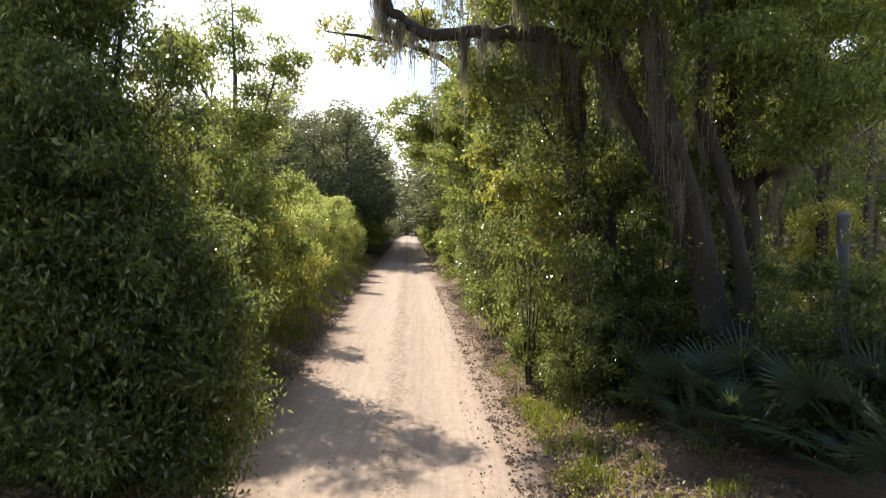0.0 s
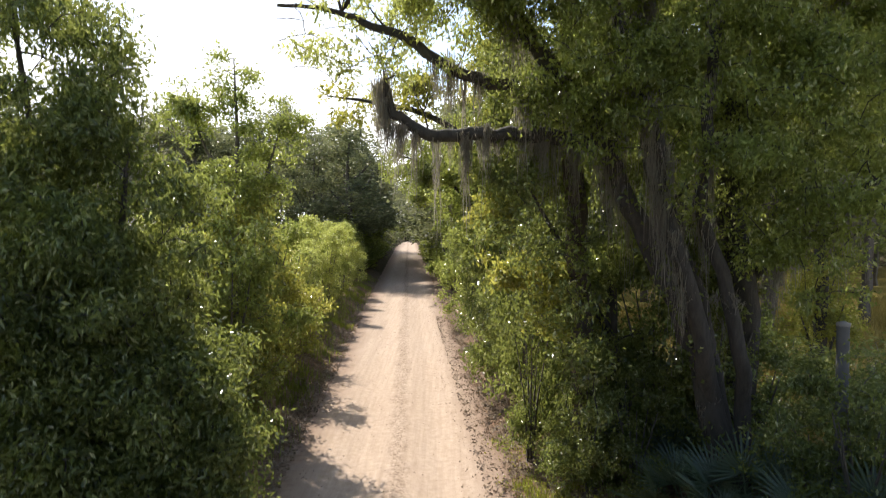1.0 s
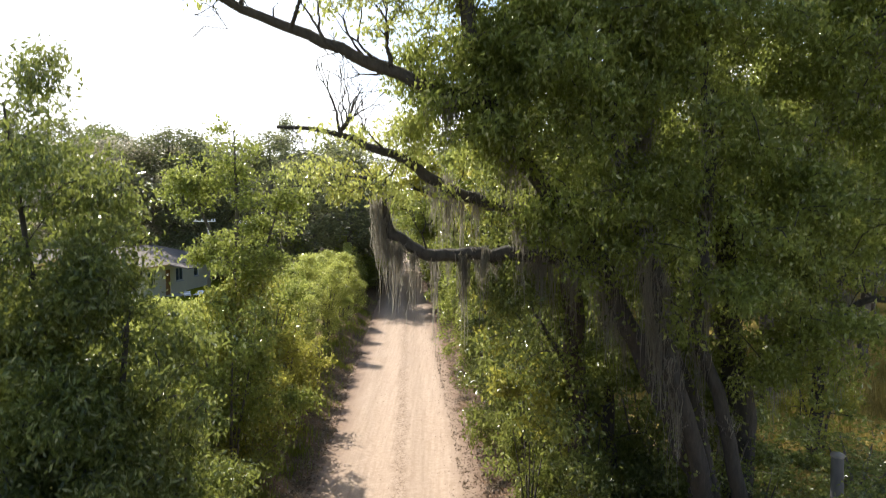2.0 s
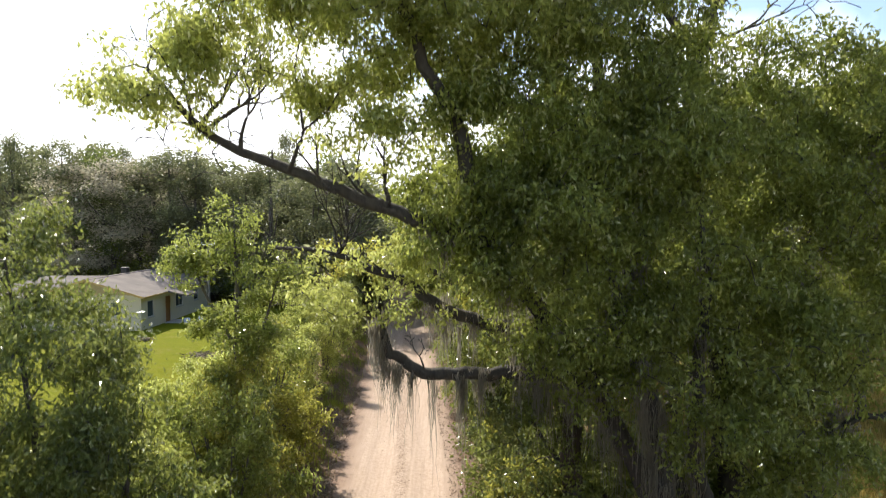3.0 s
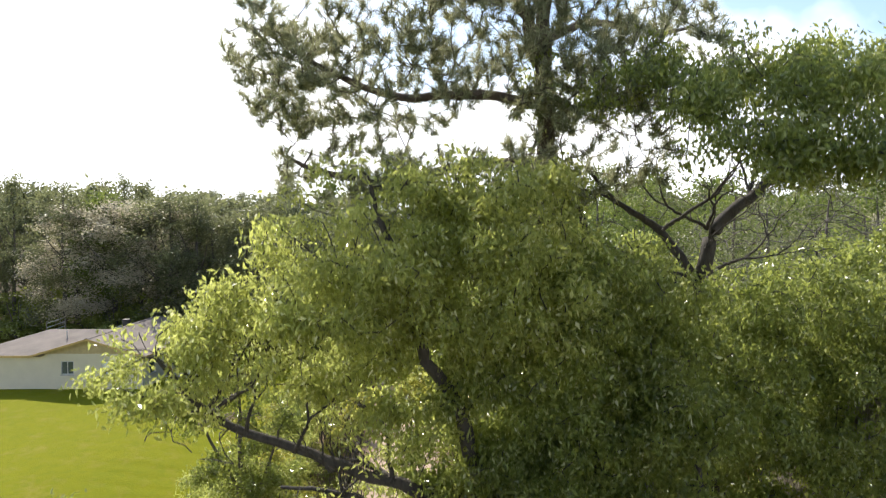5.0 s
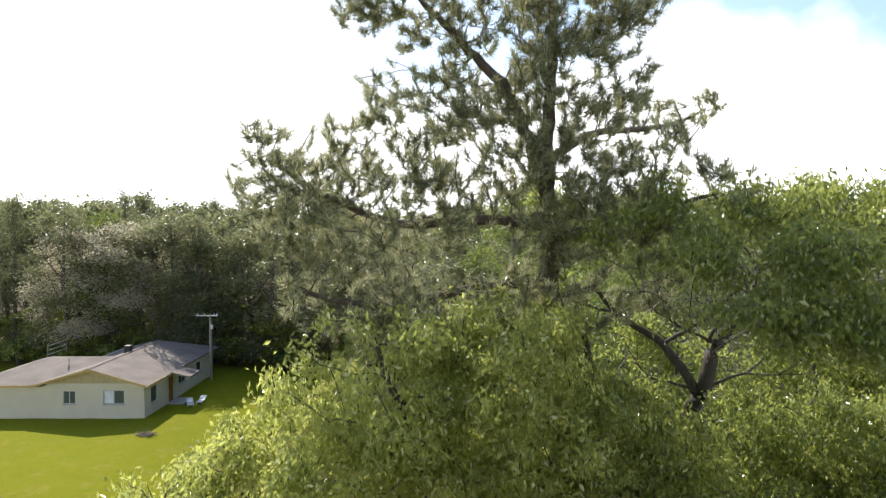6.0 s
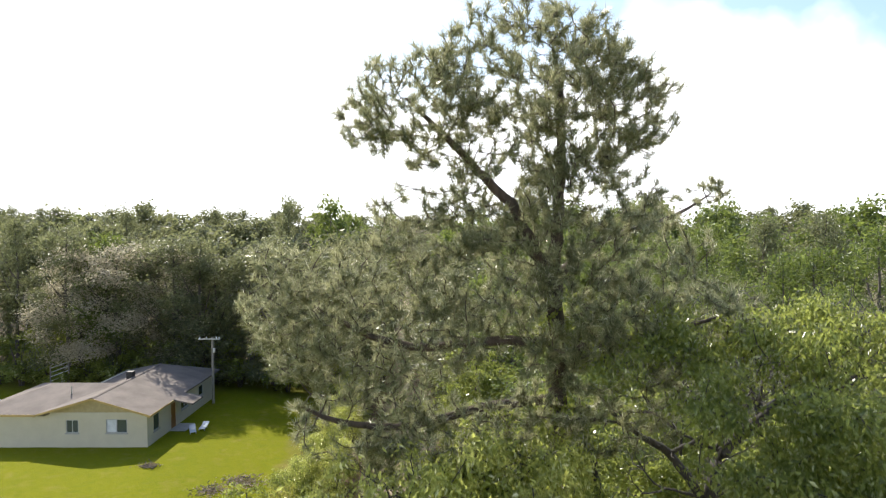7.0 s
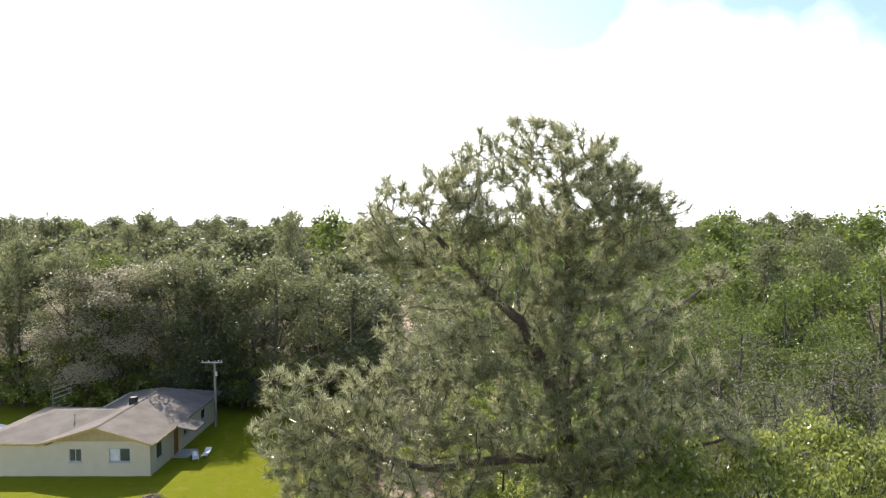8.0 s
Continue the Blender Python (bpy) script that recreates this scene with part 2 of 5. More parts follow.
def tree(name, label, limbs, blobs, n_tips, per, leaf, rad, seed, mat, bark, category="tree", group="", sag=0.1, sides=7, droop=0.5, tip_r=0.008, shell=0.5, at=None, bunch=0.0, bare=(), n_bare=0, step=0.5, gnarl=0.0):
    """A tree or shrub: limbs by hand, branches to clumps of leaves in the blobs, and leafless twigs in the bare blobs."""
    rng = np.random.default_rng(seed)
    ob = thing(name, label, category, group, at=at)
    tips = in_blobs(blobs, n_tips, rng, shell)
    if bunch:
        n = int(0.5 * n_tips)
        tips = np.concatenate([tips[n:], clumped(blobs, n, rng, shell, bunch)])
    ends = np.concatenate([tips, in_blobs(bare, n_bare, rng, 0.1)]) if n_bare else tips
    paths = grow(limbs, ends, rng, tip_r=tip_r, sag=sag, step=step, gnarl=gnarl)
    V, F = tubes(paths, sides)
    part("trunk", np_mesh("trunk", V, F, True), bark, ob)
    part("crown", leaf_mesh("crown", spread(tips, per, rad, rng), leaf[0], leaf[1], rng, droop), mat, ob)
    return ob, paths, rng


# ---- ground ----
def road_x(y):
    return -0.6 - 0.055 * y


def smooth(a, b, x):
    t = np.clip((x - a) / (b - a), 0, 1)
    return t * t * (3 - 2 * t)


def wobble(x, y, f, seed=0.0):
    return (np.sin(x * f + 1.7 * np.sin(y * f * 0.83 + seed)) + np.sin(y * f * 1.13 + 1.3 * np.sin(x * f * 0.71 + seed * 2))) * 0.5


def ground_z(x, y):
    """Height of the ground: the road lies at 0, banks rise beside it, a lawn climbs to the house."""
    x, y = np.asarray(x, float), np.asarray(y, float)
    d = x - road_x(y)
    edge = np.where(d > 0, 2.85, 2.55) + 0.25 * wobble(x * 0, y, 0.9) + 0.12 * wobble(x * 0, y, 3.1, 1)
    bank = smooth(edge, edge + 1.1, np.abs(d))
    left = smooth(4, 18, -d)
    rough = bank * (0.10 * wobble(x, y, 2.1) + 0.07 * wobble(x, y, 4.7, 2)) * (1 - 0.85 * left)
    return bank * (np.where(d < 0, 0.5, 0.35) + rough) + left * 1.27 + smooth(6, 30, d) * 0.5


def ground_mat():
    m, nt, bsdf = node_mat("ground_soil_and_grass")
    pos = nt.nodes.new("ShaderNodeNewGeometry").outputs["Position"]
    sep = nt.nodes.new("ShaderNodeSeparateXYZ")
    nt.links.new(pos, sep.inputs[0])
    off = math_node(nt, "MULTIPLY_ADD", sep.outputs[1], 0.055)
    off.node.inputs[2].default_value = 0.6
    d = math_node(nt, "ADD", sep.outputs[0], off)
    wob = math_node(nt, "MULTIPLY_ADD", noise_tex(nt, 0.5, 4), 5.0)
    wob.node.inputs[2].default_value = -2.5
    d2 = math_node(nt, "ADD", d, wob)
    grain, mid, big = noise_tex(nt, 22, 5), noise_tex(nt, 2.2, 5), noise_tex(nt, 0.25, 3)
    litter = ramp(nt, grain, [(0.3, (0.07, 0.05, 0.034)), (0.55, (0.20, 0.148, 0.102)), (0.75, (0.36, 0.275, 0.195))])
    bare = ramp(nt, noise_tex(nt, 1.6, 5), [(0.45, (0, 0, 0)), (0.62, (0.75, 0.75, 0.75))])
    litter = mix_col(nt, bare, litter, (0.30, 0.185, 0.12))
    turf = ramp(nt, grain, [(0.3, (0.10, 0.125, 0.003)), (0.7, (0.22, 0.235, 0.006))])
    turf = mix_col(nt, math_node(nt, "MULTIPLY", big, 0.55), turf, (0.24, 0.225, 0.008))
    turf = mix_col(nt, math_node(nt, "MULTIPLY", ramp(nt, mid, [(0.45, (0, 0, 0)), (0.8, (1, 1, 1))]), 0.4), turf, (0.09, 0.14, 0.008))
    straw = ramp(nt, grain, [(0.3, (0.16, 0.13, 0.03)), (0.7, (0.40, 0.30, 0.09))])
    lawn_m = ramp(nt, math_node(nt, "MULTIPLY_ADD", d2, -0.25), [(0.0, (0, 0, 0)), (1.0, (1, 1, 1))])
    lawn_m.node.inputs[0].links[0].from_node.inputs[2].default_value = -1.35
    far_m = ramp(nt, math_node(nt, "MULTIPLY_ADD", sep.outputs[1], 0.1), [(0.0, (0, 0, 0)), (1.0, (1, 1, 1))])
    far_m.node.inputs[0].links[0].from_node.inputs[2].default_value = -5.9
    field_m = ramp(nt, math_node(nt, "MULTIPLY_ADD", d2, 0.4), [(0.0, (0, 0, 0)), (1.0, (1, 1, 1))])
    field_m.node.inputs[0].links[0].from_node.inputs[2].default_value = -2.9
    worn = ramp(nt, noise_tex(nt, 0.9, 6, 0.7), [(0.52, (0, 0, 0)), (0.72, (0.55, 0.55, 0.55))])
    turf = mix_col(nt, worn, turf, (0.26, 0.21, 0.05))
    c = mix_col(nt, lawn_m, litter, turf)
    c = mix_col(nt, field_m, c, straw)
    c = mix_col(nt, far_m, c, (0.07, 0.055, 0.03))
    nt.links.new(c, bsdf.inputs["Base Color"])
    bsdf.inputs["Roughness"].default_value = 0.95
    bsdf.inputs["Specular IOR Level"].default_value = 0.1
    bump(nt, grain, 0.9, 0.06, bsdf)
    return m


def sand_mat():
    m, nt, bsdf = node_mat("pale_sand_road")
    pos = nt.nodes.new("ShaderNodeNewGeometry").outputs["Position"]
    sep = nt.nodes.new("ShaderNodeSeparateXYZ")
    nt.links.new(pos, sep.inputs[0])
    off = math_node(nt, "MULTIPLY_ADD", sep.outputs[1], 0.055)
    off.node.inputs[2].default_value = 0.3
    d = math_node(nt, "ADD", sep.outputs[0], off)
    fine, mid, big = noise_tex(nt, 55, 5, 0.7), noise_tex(nt, 7, 6, 0.65), noise_tex(nt, 0.7, 5, stretch=(1, 0.35, 1))
    streak = noise_tex(nt, 9, 5, 0.7, stretch=(1, 0.035, 1))
    wob = math_node(nt, "MULTIPLY_ADD", noise_tex(nt, 1.3, 5), 0.5)
    wob.node.inputs[2].default_value = -0.25
    dd = math_node(nt, "ABSOLUTE", math_node(nt, "ADD", d, wob))
    c = ramp(nt, mid, [(0.3, (0.37, 0.265, 0.19)), (0.7, (0.55, 0.42, 0.33))])
    c = mix_col(nt, math_node(nt, "MULTIPLY", big, 0.6), c, (0.55, 0.44, 0.35))
    c = mix_col(nt, ramp(nt, streak, [(0.42, (0, 0, 0)), (0.7, (0.38, 0.38, 0.38))]), c, (0.27, 0.185, 0.125))
    # loose brown crown between the tracks, and dirt along both edges
    crown = ramp(nt, dd, [(0.1, (1, 1, 1)), (0.3, (0, 0, 0))])
    c = mix_col(nt, math_node(nt, "MULTIPLY", crown, ramp(nt, noise_tex(nt, 13, 6, 0.75), [(0.46, (0, 0, 0)), (0.6, (0.85, 0.85, 0.85))])), c, (0.19, 0.13, 0.09))
    far = ramp(nt, math_node(nt, "MULTIPLY", dd, 0.4), [(0.6, (0, 0, 0)), (0.95, (0.9, 0.9, 0.9))])
    c = mix_col(nt, math_node(nt, "MULTIPLY", far, math_node(nt, "MULTIPLY", mid, 1.6, True)), c, (0.20, 0.125, 0.085))
    c = mix_col(nt, ramp(nt, fine, [(0.60, (0, 0, 0)), (0.72, (0.7, 0.7, 0.7))]), c, (0.20, 0.135, 0.09))
    nt.links.new(c, bsdf.inputs["Base Color"])
    bsdf.inputs["Roughness"].default_value = 0.9
    bsdf.inputs["Specular IOR Level"].default_value = 0.2
    h = math_node(nt, "ADD", math_node(nt, "MULTIPLY", fine, 0.4), math_node(nt, "MULTIPLY", streak, 0.35))
    bump(nt, h, 0.5, 0.03, bsdf)
    return m


M_SOIL, M_SAND = ground_mat(), sand_mat()
gx = np.concatenate([[-2000, -900, -400, -200, -120], np.arange(-80, -12, 2.0), np.arange(-12, 12, 0.3), np.arange(12, 80, 3.0), [120, 200, 400, 900, 2000]])
gy = np.concatenate([[-600, -200, -60, -20], np.arange(-8, 40, 0.3), np.arange(40, 120, 2.0), [140, 200, 400, 900, 3000]])
GX, GY = np.meshgrid(gx, gy)
GZ = ground_z(GX, GY) - 0.16 * (1 - smooth(2.0, 2.5, np.abs(GX - road_x(GY) - 0.15))) - 0.004
ni = len(gx)
gi, gj = np.meshgrid(np.arange(len(gy) - 1), np.arange(ni - 1), indexing="ij")
a = (gi * ni + gj).ravel()
ground = new("ground", np_mesh("ground", np.stack([GX.ravel(), GY.ravel(), GZ.ravel()], 1), np.stack([a, a + 1, a + ni + 1, a + ni], 1), True))
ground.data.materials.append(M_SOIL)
tagged(ground, "brown leaf litter, sunlit green lawn and dry field grass", "ground", kind="structure")

# the sand road with two worn wheel tracks and a loose crown between them
ry = np.concatenate([np.arange(-10, 40, 0.25), np.arange(40, 186, 1.0)])
rd = np.linspace(-2.75, 3.15, 48)
RD, RY = np.meshgrid(rd, ry)
RX = road_x(RY) + RD
track = np.exp(-((np.abs(RD - 0.3) - 0.95) / 0.42) ** 2)
RZ = 0.035 - 0.07 * track + 0.012 * wobble(RX, RY, 5.3) + 0.008 * wobble(RX, RY, 11.0, 1) - 0.13 * smooth(2.3 + 0.2 * wobble(RY * 0, RY, 1.7), 2.95, np.abs(RD - 0.2)) + 0.02 * np.exp(-((RD - 0.3) / 0.25) ** 2)
RZ = np.where(np.abs(RD - 0.2) > 2.65, np.minimum(RZ, 0.0), RZ)
ni = len(rd)
gi, gj = np.meshgrid(np.arange(len(ry) - 1), np.arange(ni - 1), indexing="ij")
a = (gi * ni + gj).ravel()
road = new("road", np_mesh("road", np.stack([RX.ravel(), RY.ravel(), RZ.ravel()], 1), np.stack([a, a + 1, a + ni + 1, a + ni], 1), True))
road.data.materials.append(M_SAND)
tagged(road, "pale sandy dirt road with two worn wheel tracks", "road", kind="structure")


def gz(x, y):
    return float(ground_z(x, y))


# ---- the leaning oak beside the road ----
oak_limbs = [
    ([(5.1, 10.6, 0.0), (4.9, 10.7, 1.2), (4.5, 10.8, 2.8), (3.75, 10.9, 4.8), (2.9, 10.9, 6.8), (1.9, 10.6, 8.0), (0.9, 10.2, 9.0), (0.2, 9.8, 9.6), (-0.8, 9.5, 9.9), (-2.3, 9.4, 10.4), (-3.6, 9.3, 11.0), (-4.3, 9.2, 11.9)],
     [0.42, 0.28, 0.22, 0.19, 0.18, 0.16, 0.14, 0.12, 0.10, 0.08, 0.06, 0.03]),
    ([(2.9, 10.9, 6.8), (2.2, 10.9, 6.9), (0.8, 10.9, 7.0), (-0.3, 10.9, 7.0), (-0.95, 10.9, 7.3), (-1.05, 10.8, 7.9)], [0.16, 0.14, 0.12, 0.11, 0.09, 0.05]),
    ([(1.9, 10.6, 8.0), (1.2, 10.8, 7.8), (0.0, 10.9, 8.1), (-1.0, 10.9, 8.8), (-1.8, 10.9, 9.1), (-2.9, 10.9, 9.2)], [0.14, 0.12, 0.10, 0.08, 0.05, 0.03]),
    ([(4.9, 10.7, 1.2), (4.7, 11.3, 3.5), (3.9, 11.6, 6.5), (3.3, 11.6, 9.5), (2.9, 11.4, 12.2), (2.4, 11.0, 14.2)], [0.22, 0.2, 0.18, 0.15, 0.11, 0.05]),
    ([(4.7, 10.7, 2.0), (4.15, 10.3, 4.2), (3.6, 10.2, 5.8), (3.25, 10.2, 7.5), (2.6, 10.2, 9.5), (2.2, 10.0, 11.2)], [0.17, 0.15, 0.13, 0.11, 0.08, 0.04]),
    ([(5.2, 10.7, 0.3), (5.15, 10.6, 2.4), (4.6, 10.5, 5.0), (4.25, 10.4, 7.2), (4.4, 10.3, 9.2), (4.2, 10.2, 11.0)], [0.16, 0.14, 0.12, 0.1, 0.08, 0.04]),
    ([(2.9, 10.9, 6.8), (3.0, 10.7, 8.2), (3.5, 10.6, 9.8), (3.6, 10.6, 11.8)], [0.12, 0.1, 0.07, 0.03]),
    ([(0.9, 10.2, 9.0), (0.2, 9.2, 11.0), (-0.6, 8.8, 13.0), (-1.0, 8.6, 14.4)], [0.14, 0.11, 0.07, 0.03]),
]
oak_blobs = [(-0.9, 9.0, 13.3, 1.9, 1.4, 1.6), (-2.2, 9.2, 12.4, 1.9, 1.2, 1.2), (-3.9, 9.2, 11.7, 1.2, 1.0, 0.8), (0.6, 9.2, 13.4, 1.7, 1.4, 1.6), (1.7, 9.2, 12.9, 1.2, 1.2, 1.0), (-0.9, 9.4, 11.2, 1.5, 1.0, 0.9), (-1.0, 10.7, 8.6, 1.6, 0.9, 0.8)]
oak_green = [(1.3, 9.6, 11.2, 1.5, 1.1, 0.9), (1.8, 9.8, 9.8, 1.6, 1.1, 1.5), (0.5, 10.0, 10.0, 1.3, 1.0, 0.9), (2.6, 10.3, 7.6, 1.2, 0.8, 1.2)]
oak_bare = [(-3.5, 9.3, 11.1, 1.2, 0.8, 0.9), (-1.7, 10.9, 8.7, 1.3, 0.7, 0.9)]
fork_rng = np.random.default_rng(77)
oak_limbs += forked([(-0.8, 9.5, 9.9), (-1.6, 9.45, 10.1), (-2.3, 9.4, 10.4), (-3.0, 9.35, 10.7), (-3.6, 9.3, 11.0)], 11, 1.7, fork_rng, 0.045)
oak_limbs += forked([(-0.95, 10.9, 7.3), (-1.0, 10.9, 8.8), (-1.8, 10.9, 9.1), (-0.3, 10.9, 7.05), (-2.9, 10.9, 9.2)], 9, 1.3, fork_rng, 0.032)
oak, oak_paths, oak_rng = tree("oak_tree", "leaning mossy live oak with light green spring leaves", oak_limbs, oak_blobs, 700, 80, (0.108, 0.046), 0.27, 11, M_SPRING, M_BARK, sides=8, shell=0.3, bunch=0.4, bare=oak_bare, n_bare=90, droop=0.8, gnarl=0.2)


def moss_mesh(paths, n, rng, long, zmin=4.0, zmax=12.0, rmin=0.02):
    """Beards of hanging moss below the limbs."""
    P = np.concatenate([p for p, r in paths])
    R = np.concatenate([r for p, r in paths])
    patch = np.sin(P[:, 0] * 3.1 + P[:, 1]) + np.sin(P[:, 0] * 7.3 + P[:, 2] * 2) > 0.1
    ok = patch & (R > rmin) & (P[:, 2] > zmin) & (P[:, 2] < zmax) & (P[:, 0] > -1.15)
    src = P[ok]
    src = src[np.unique(np.round(src / 0.3).astype(int), axis=0, return_index=True)[1]]
    src = src[(src[:, 0] > -0.3) | (rng.random(len(src)) < 0.12)]
    return beard_mesh(src, n, rng, long)


def beard_mesh(src, n, rng, long):
    """n beards hung from the given places: wavy strands, longest in the middle of each beard."""
    src = np.asarray(src, float)
    c = src[rng.integers(0, len(src), n)] + rng.normal(size=(n, 3)) * [0.08, 0.08, 0.05]
    ln = long * (0.15 + 0.85 * rng.uniform(0, 1, n) ** 2.2)
    wide = rng.uniform(0.05, 0.16, n)
    per, seg = 42, 5
    m = n * per
    off = rng.normal(size=(m, 3)) * [0.7, 0.7, 0.5]
    top = np.repeat(c, per, axis=0) + off * np.repeat(wide, per)[:, None]
    L = np.repeat(ln, per) * rng.uniform(0.25, 1.0, m) / (1 + 0.9 * np.linalg.norm(off[:, :2], axis=1))
    ang = rng.uniform(0, np.pi, m)
    side = np.stack([np.cos(ang), np.sin(ang), 0 * ang], 1)
    pull = (np.repeat(c, per, axis=0) - top)[:, :2] * 0.6
    drift = rng.normal(size=(m, 2)) * 0.06
    rows = []
    for k in range(seg + 1):
        f = k / seg
        p = top.copy()
        p[:, 2] -= L * f
        p[:, :2] += pull * f + drift * f * L[:, None] + rng.normal(size=(m, 2)) * 0.018 * (f > 0)
        w = 0.0075 * (1 - 0.75 * f)
        rows.append(np.stack([p - side * w, p + side * w], 1))
    V = np.stack(rows, 1).reshape(-1, 3)
    b = np.arange(m) * (seg + 1) * 2
    F = np.concatenate([np.stack([b + 2 * k, b + 2 * k + 1, b + 2 * k + 3, b + 2 * k + 2], 1) for k in range(seg)])
    return np_mesh("spanish_moss", V, F)


# shade put into the leaf colour: darker leaves on the side away from the sun
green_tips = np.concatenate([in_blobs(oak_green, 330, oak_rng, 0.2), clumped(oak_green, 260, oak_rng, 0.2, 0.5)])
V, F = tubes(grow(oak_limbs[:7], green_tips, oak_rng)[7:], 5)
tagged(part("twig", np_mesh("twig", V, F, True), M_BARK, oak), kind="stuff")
part("crown", leaf_mesh("crown", spread(green_tips, 84, 0.28, oak_rng), 0.105, 0.045, oak_rng, 0.8), M_OAK, oak, "leaves coloured darker green for the shaded side")
part("spanish_moss", beard_mesh([(-0.95, 10.9, 7.2), (-1.0, 10.9, 7.5), (-0.8, 10.9, 7.1), (-0.5, 10.9, 7.0), (-0.2, 10.9, 6.95)], 12, oak_rng, 2.9), M_MOSS, oak, "long grey beard of hanging moss")
stems = np.concatenate([p for p, r in oak_paths[:7]])
stems = stems[(stems[:, 2] > 3.6) & (stems[:, 2] < 9.6) & (stems[:, 0] > -0.2)]
part("spanish_moss", beard_mesh(stems, 130, oak_rng, 2.7), M_MOSS, oak, "grey-brown beards of hanging moss")
part("spanish_moss", moss_mesh(oak_paths, 110, oak_rng, 3.0, 2.2, 10.3, 0.016), M_MOSS, oak, "grey-brown beards of hanging moss")

# ---- the second oak, barer, behind it ----
oak2_limbs = [
    ([(6.2, 12.4, 0.1), (6.0, 12.4, 3.0), (5.4, 12.2, 7.0), (5.0, 12.0, 10.5), (4.9, 12.0, 12.8), (5.1, 12.0, 13.8), (5.9, 12.0, 14.5), (7.2, 12.0, 14.9), (8.2, 11.9, 15.6)], [0.36, 0.3, 0.25, 0.2, 0.16, 0.13, 0.1, 0.07, 0.03]),
    ([(4.9, 12.0, 12.8), (4.2, 11.9, 13.8), (3.3, 11.9, 14.3), (2.7, 11.9, 15.0)], [0.1, 0.08, 0.05, 0.03]),
    ([(5.4, 12.2, 7.0), (6.6, 11.6, 9.0), (7.8, 11.2, 11.0), (8.6, 11.0, 12.8)], [0.16, 0.13, 0.1, 0.05]),
    ([(5.9, 12.4, 4.0), (6.6, 11.6, 5.4), (7.6, 11.0, 6.2), (8.8, 10.8, 6.4)], [0.12, 0.09, 0.06, 0.03]),
]
oak2_blobs = [(6.8, 11.0, 10.9, 2.4, 1.6, 2.0), (9.0, 11.0, 10.8, 2.4, 1.8, 2.6), (4.2, 10.4, 10.2, 1.9, 1.4, 2.6), (2.8, 9.8, 10.6, 1.7, 1.3, 1.6), (2.7, 9.8, 12.5, 1.5, 1.2, 1.4), (1.4, 10.6, 14.2, 1.1, 1.0, 0.9),
              (4.6, 10.2, 16.3, 2.4, 1.4, 0.55), (6.6, 10.2, 16.4, 2.2, 1.4, 0.5), (3.0, 9.8, 15.9, 1.4, 1.2, 0.45), (8.4, 10.0, 16.0, 1.8, 1.4, 0.5), (5.2, 8.4, 15.8, 2.6, 1.1, 0.45), (7.8, 8.4, 15.6, 1.8, 1.1, 0.45), (5.0, 8.2, 15.0, 2.4, 0.9, 0.4), (7.4, 8.4, 14.9, 2.0, 0.9, 0.4),
              (5.1, 11.0, 12.3, 1.5, 0.9, 0.6), (4.6, 7.6, 14.8, 2.0, 0.7, 0.4), (6.6, 7.6, 14.7, 1.8, 0.7, 0.4), (6.4, 11.0, 7.6, 2.2, 1.5, 1.5), (4.6, 10.2, 7.3, 1.9, 1.3, 1.9), (6.2, 10.4, 5.2, 1.3, 1.0, 1.1), (1.7, 10.6, 8.7, 1.5, 1.2, 1.4)]
oak2_bare = [(5.4, 11.9, 14.3, 3.2, 1.0, 1.1)]
oak2_limbs += forked([(4.9, 12.0, 12.8), (5.1, 12.0, 13.8), (5.9, 12.0, 14.5), (7.2, 12.0, 14.9), (4.2, 11.9, 13.8), (3.3, 11.9, 14.3), (6.6, 12.0, 14.7)], 16, 2.3, fork_rng, 0.05)
oak2, oak2_paths, oak2_rng = tree("oak_tree", "upright oak with twisting bare upper branches and green leaves", oak2_limbs, oak2_blobs, 2150, 92, (0.108, 0.046), 0.29, 12, M_OAK, M_BARK, sides=8, shell=0.3, bunch=0.6, bare=oak2_bare, n_bare=60, droop=0.8, gnarl=0.25)
part("spanish_moss", moss_mesh(oak2_paths, 200, oak2_rng, 2.6, 3.0, 11.5, 0.014), M_MOSS, oak2, "grey-brown beards of hanging moss")

# ---- the tall pine ----
def needle_mesh(name, tips, per, length, rng, axis):
    n = len(tips) * per
    ax = np.repeat(axis, per, axis=0)
    p = np.repeat(tips, per, axis=0) + ax * rng.uniform(-0.16, 0.04, (n, 1)) + rng.normal(size=(n, 3)) * 0.012
    d = unit(unit(rng.normal(size=(n, 3))) * 0.8 + ax * 0.85)
    side = unit(np.cross(d, rng.normal(size=(n, 3)))) * 0.007
    L = length * rng.uniform(0.6, 1.15, (n, 1))
    bend = np.zeros((n, 3))
    bend[:, 2] = -0.1 * L[:, 0]
    V = np.stack([p - side, p + side, p + d * L + bend], 1).reshape(-1, 3)
    return np_mesh(name, V, np.arange(3 * n).reshape(-1, 3))


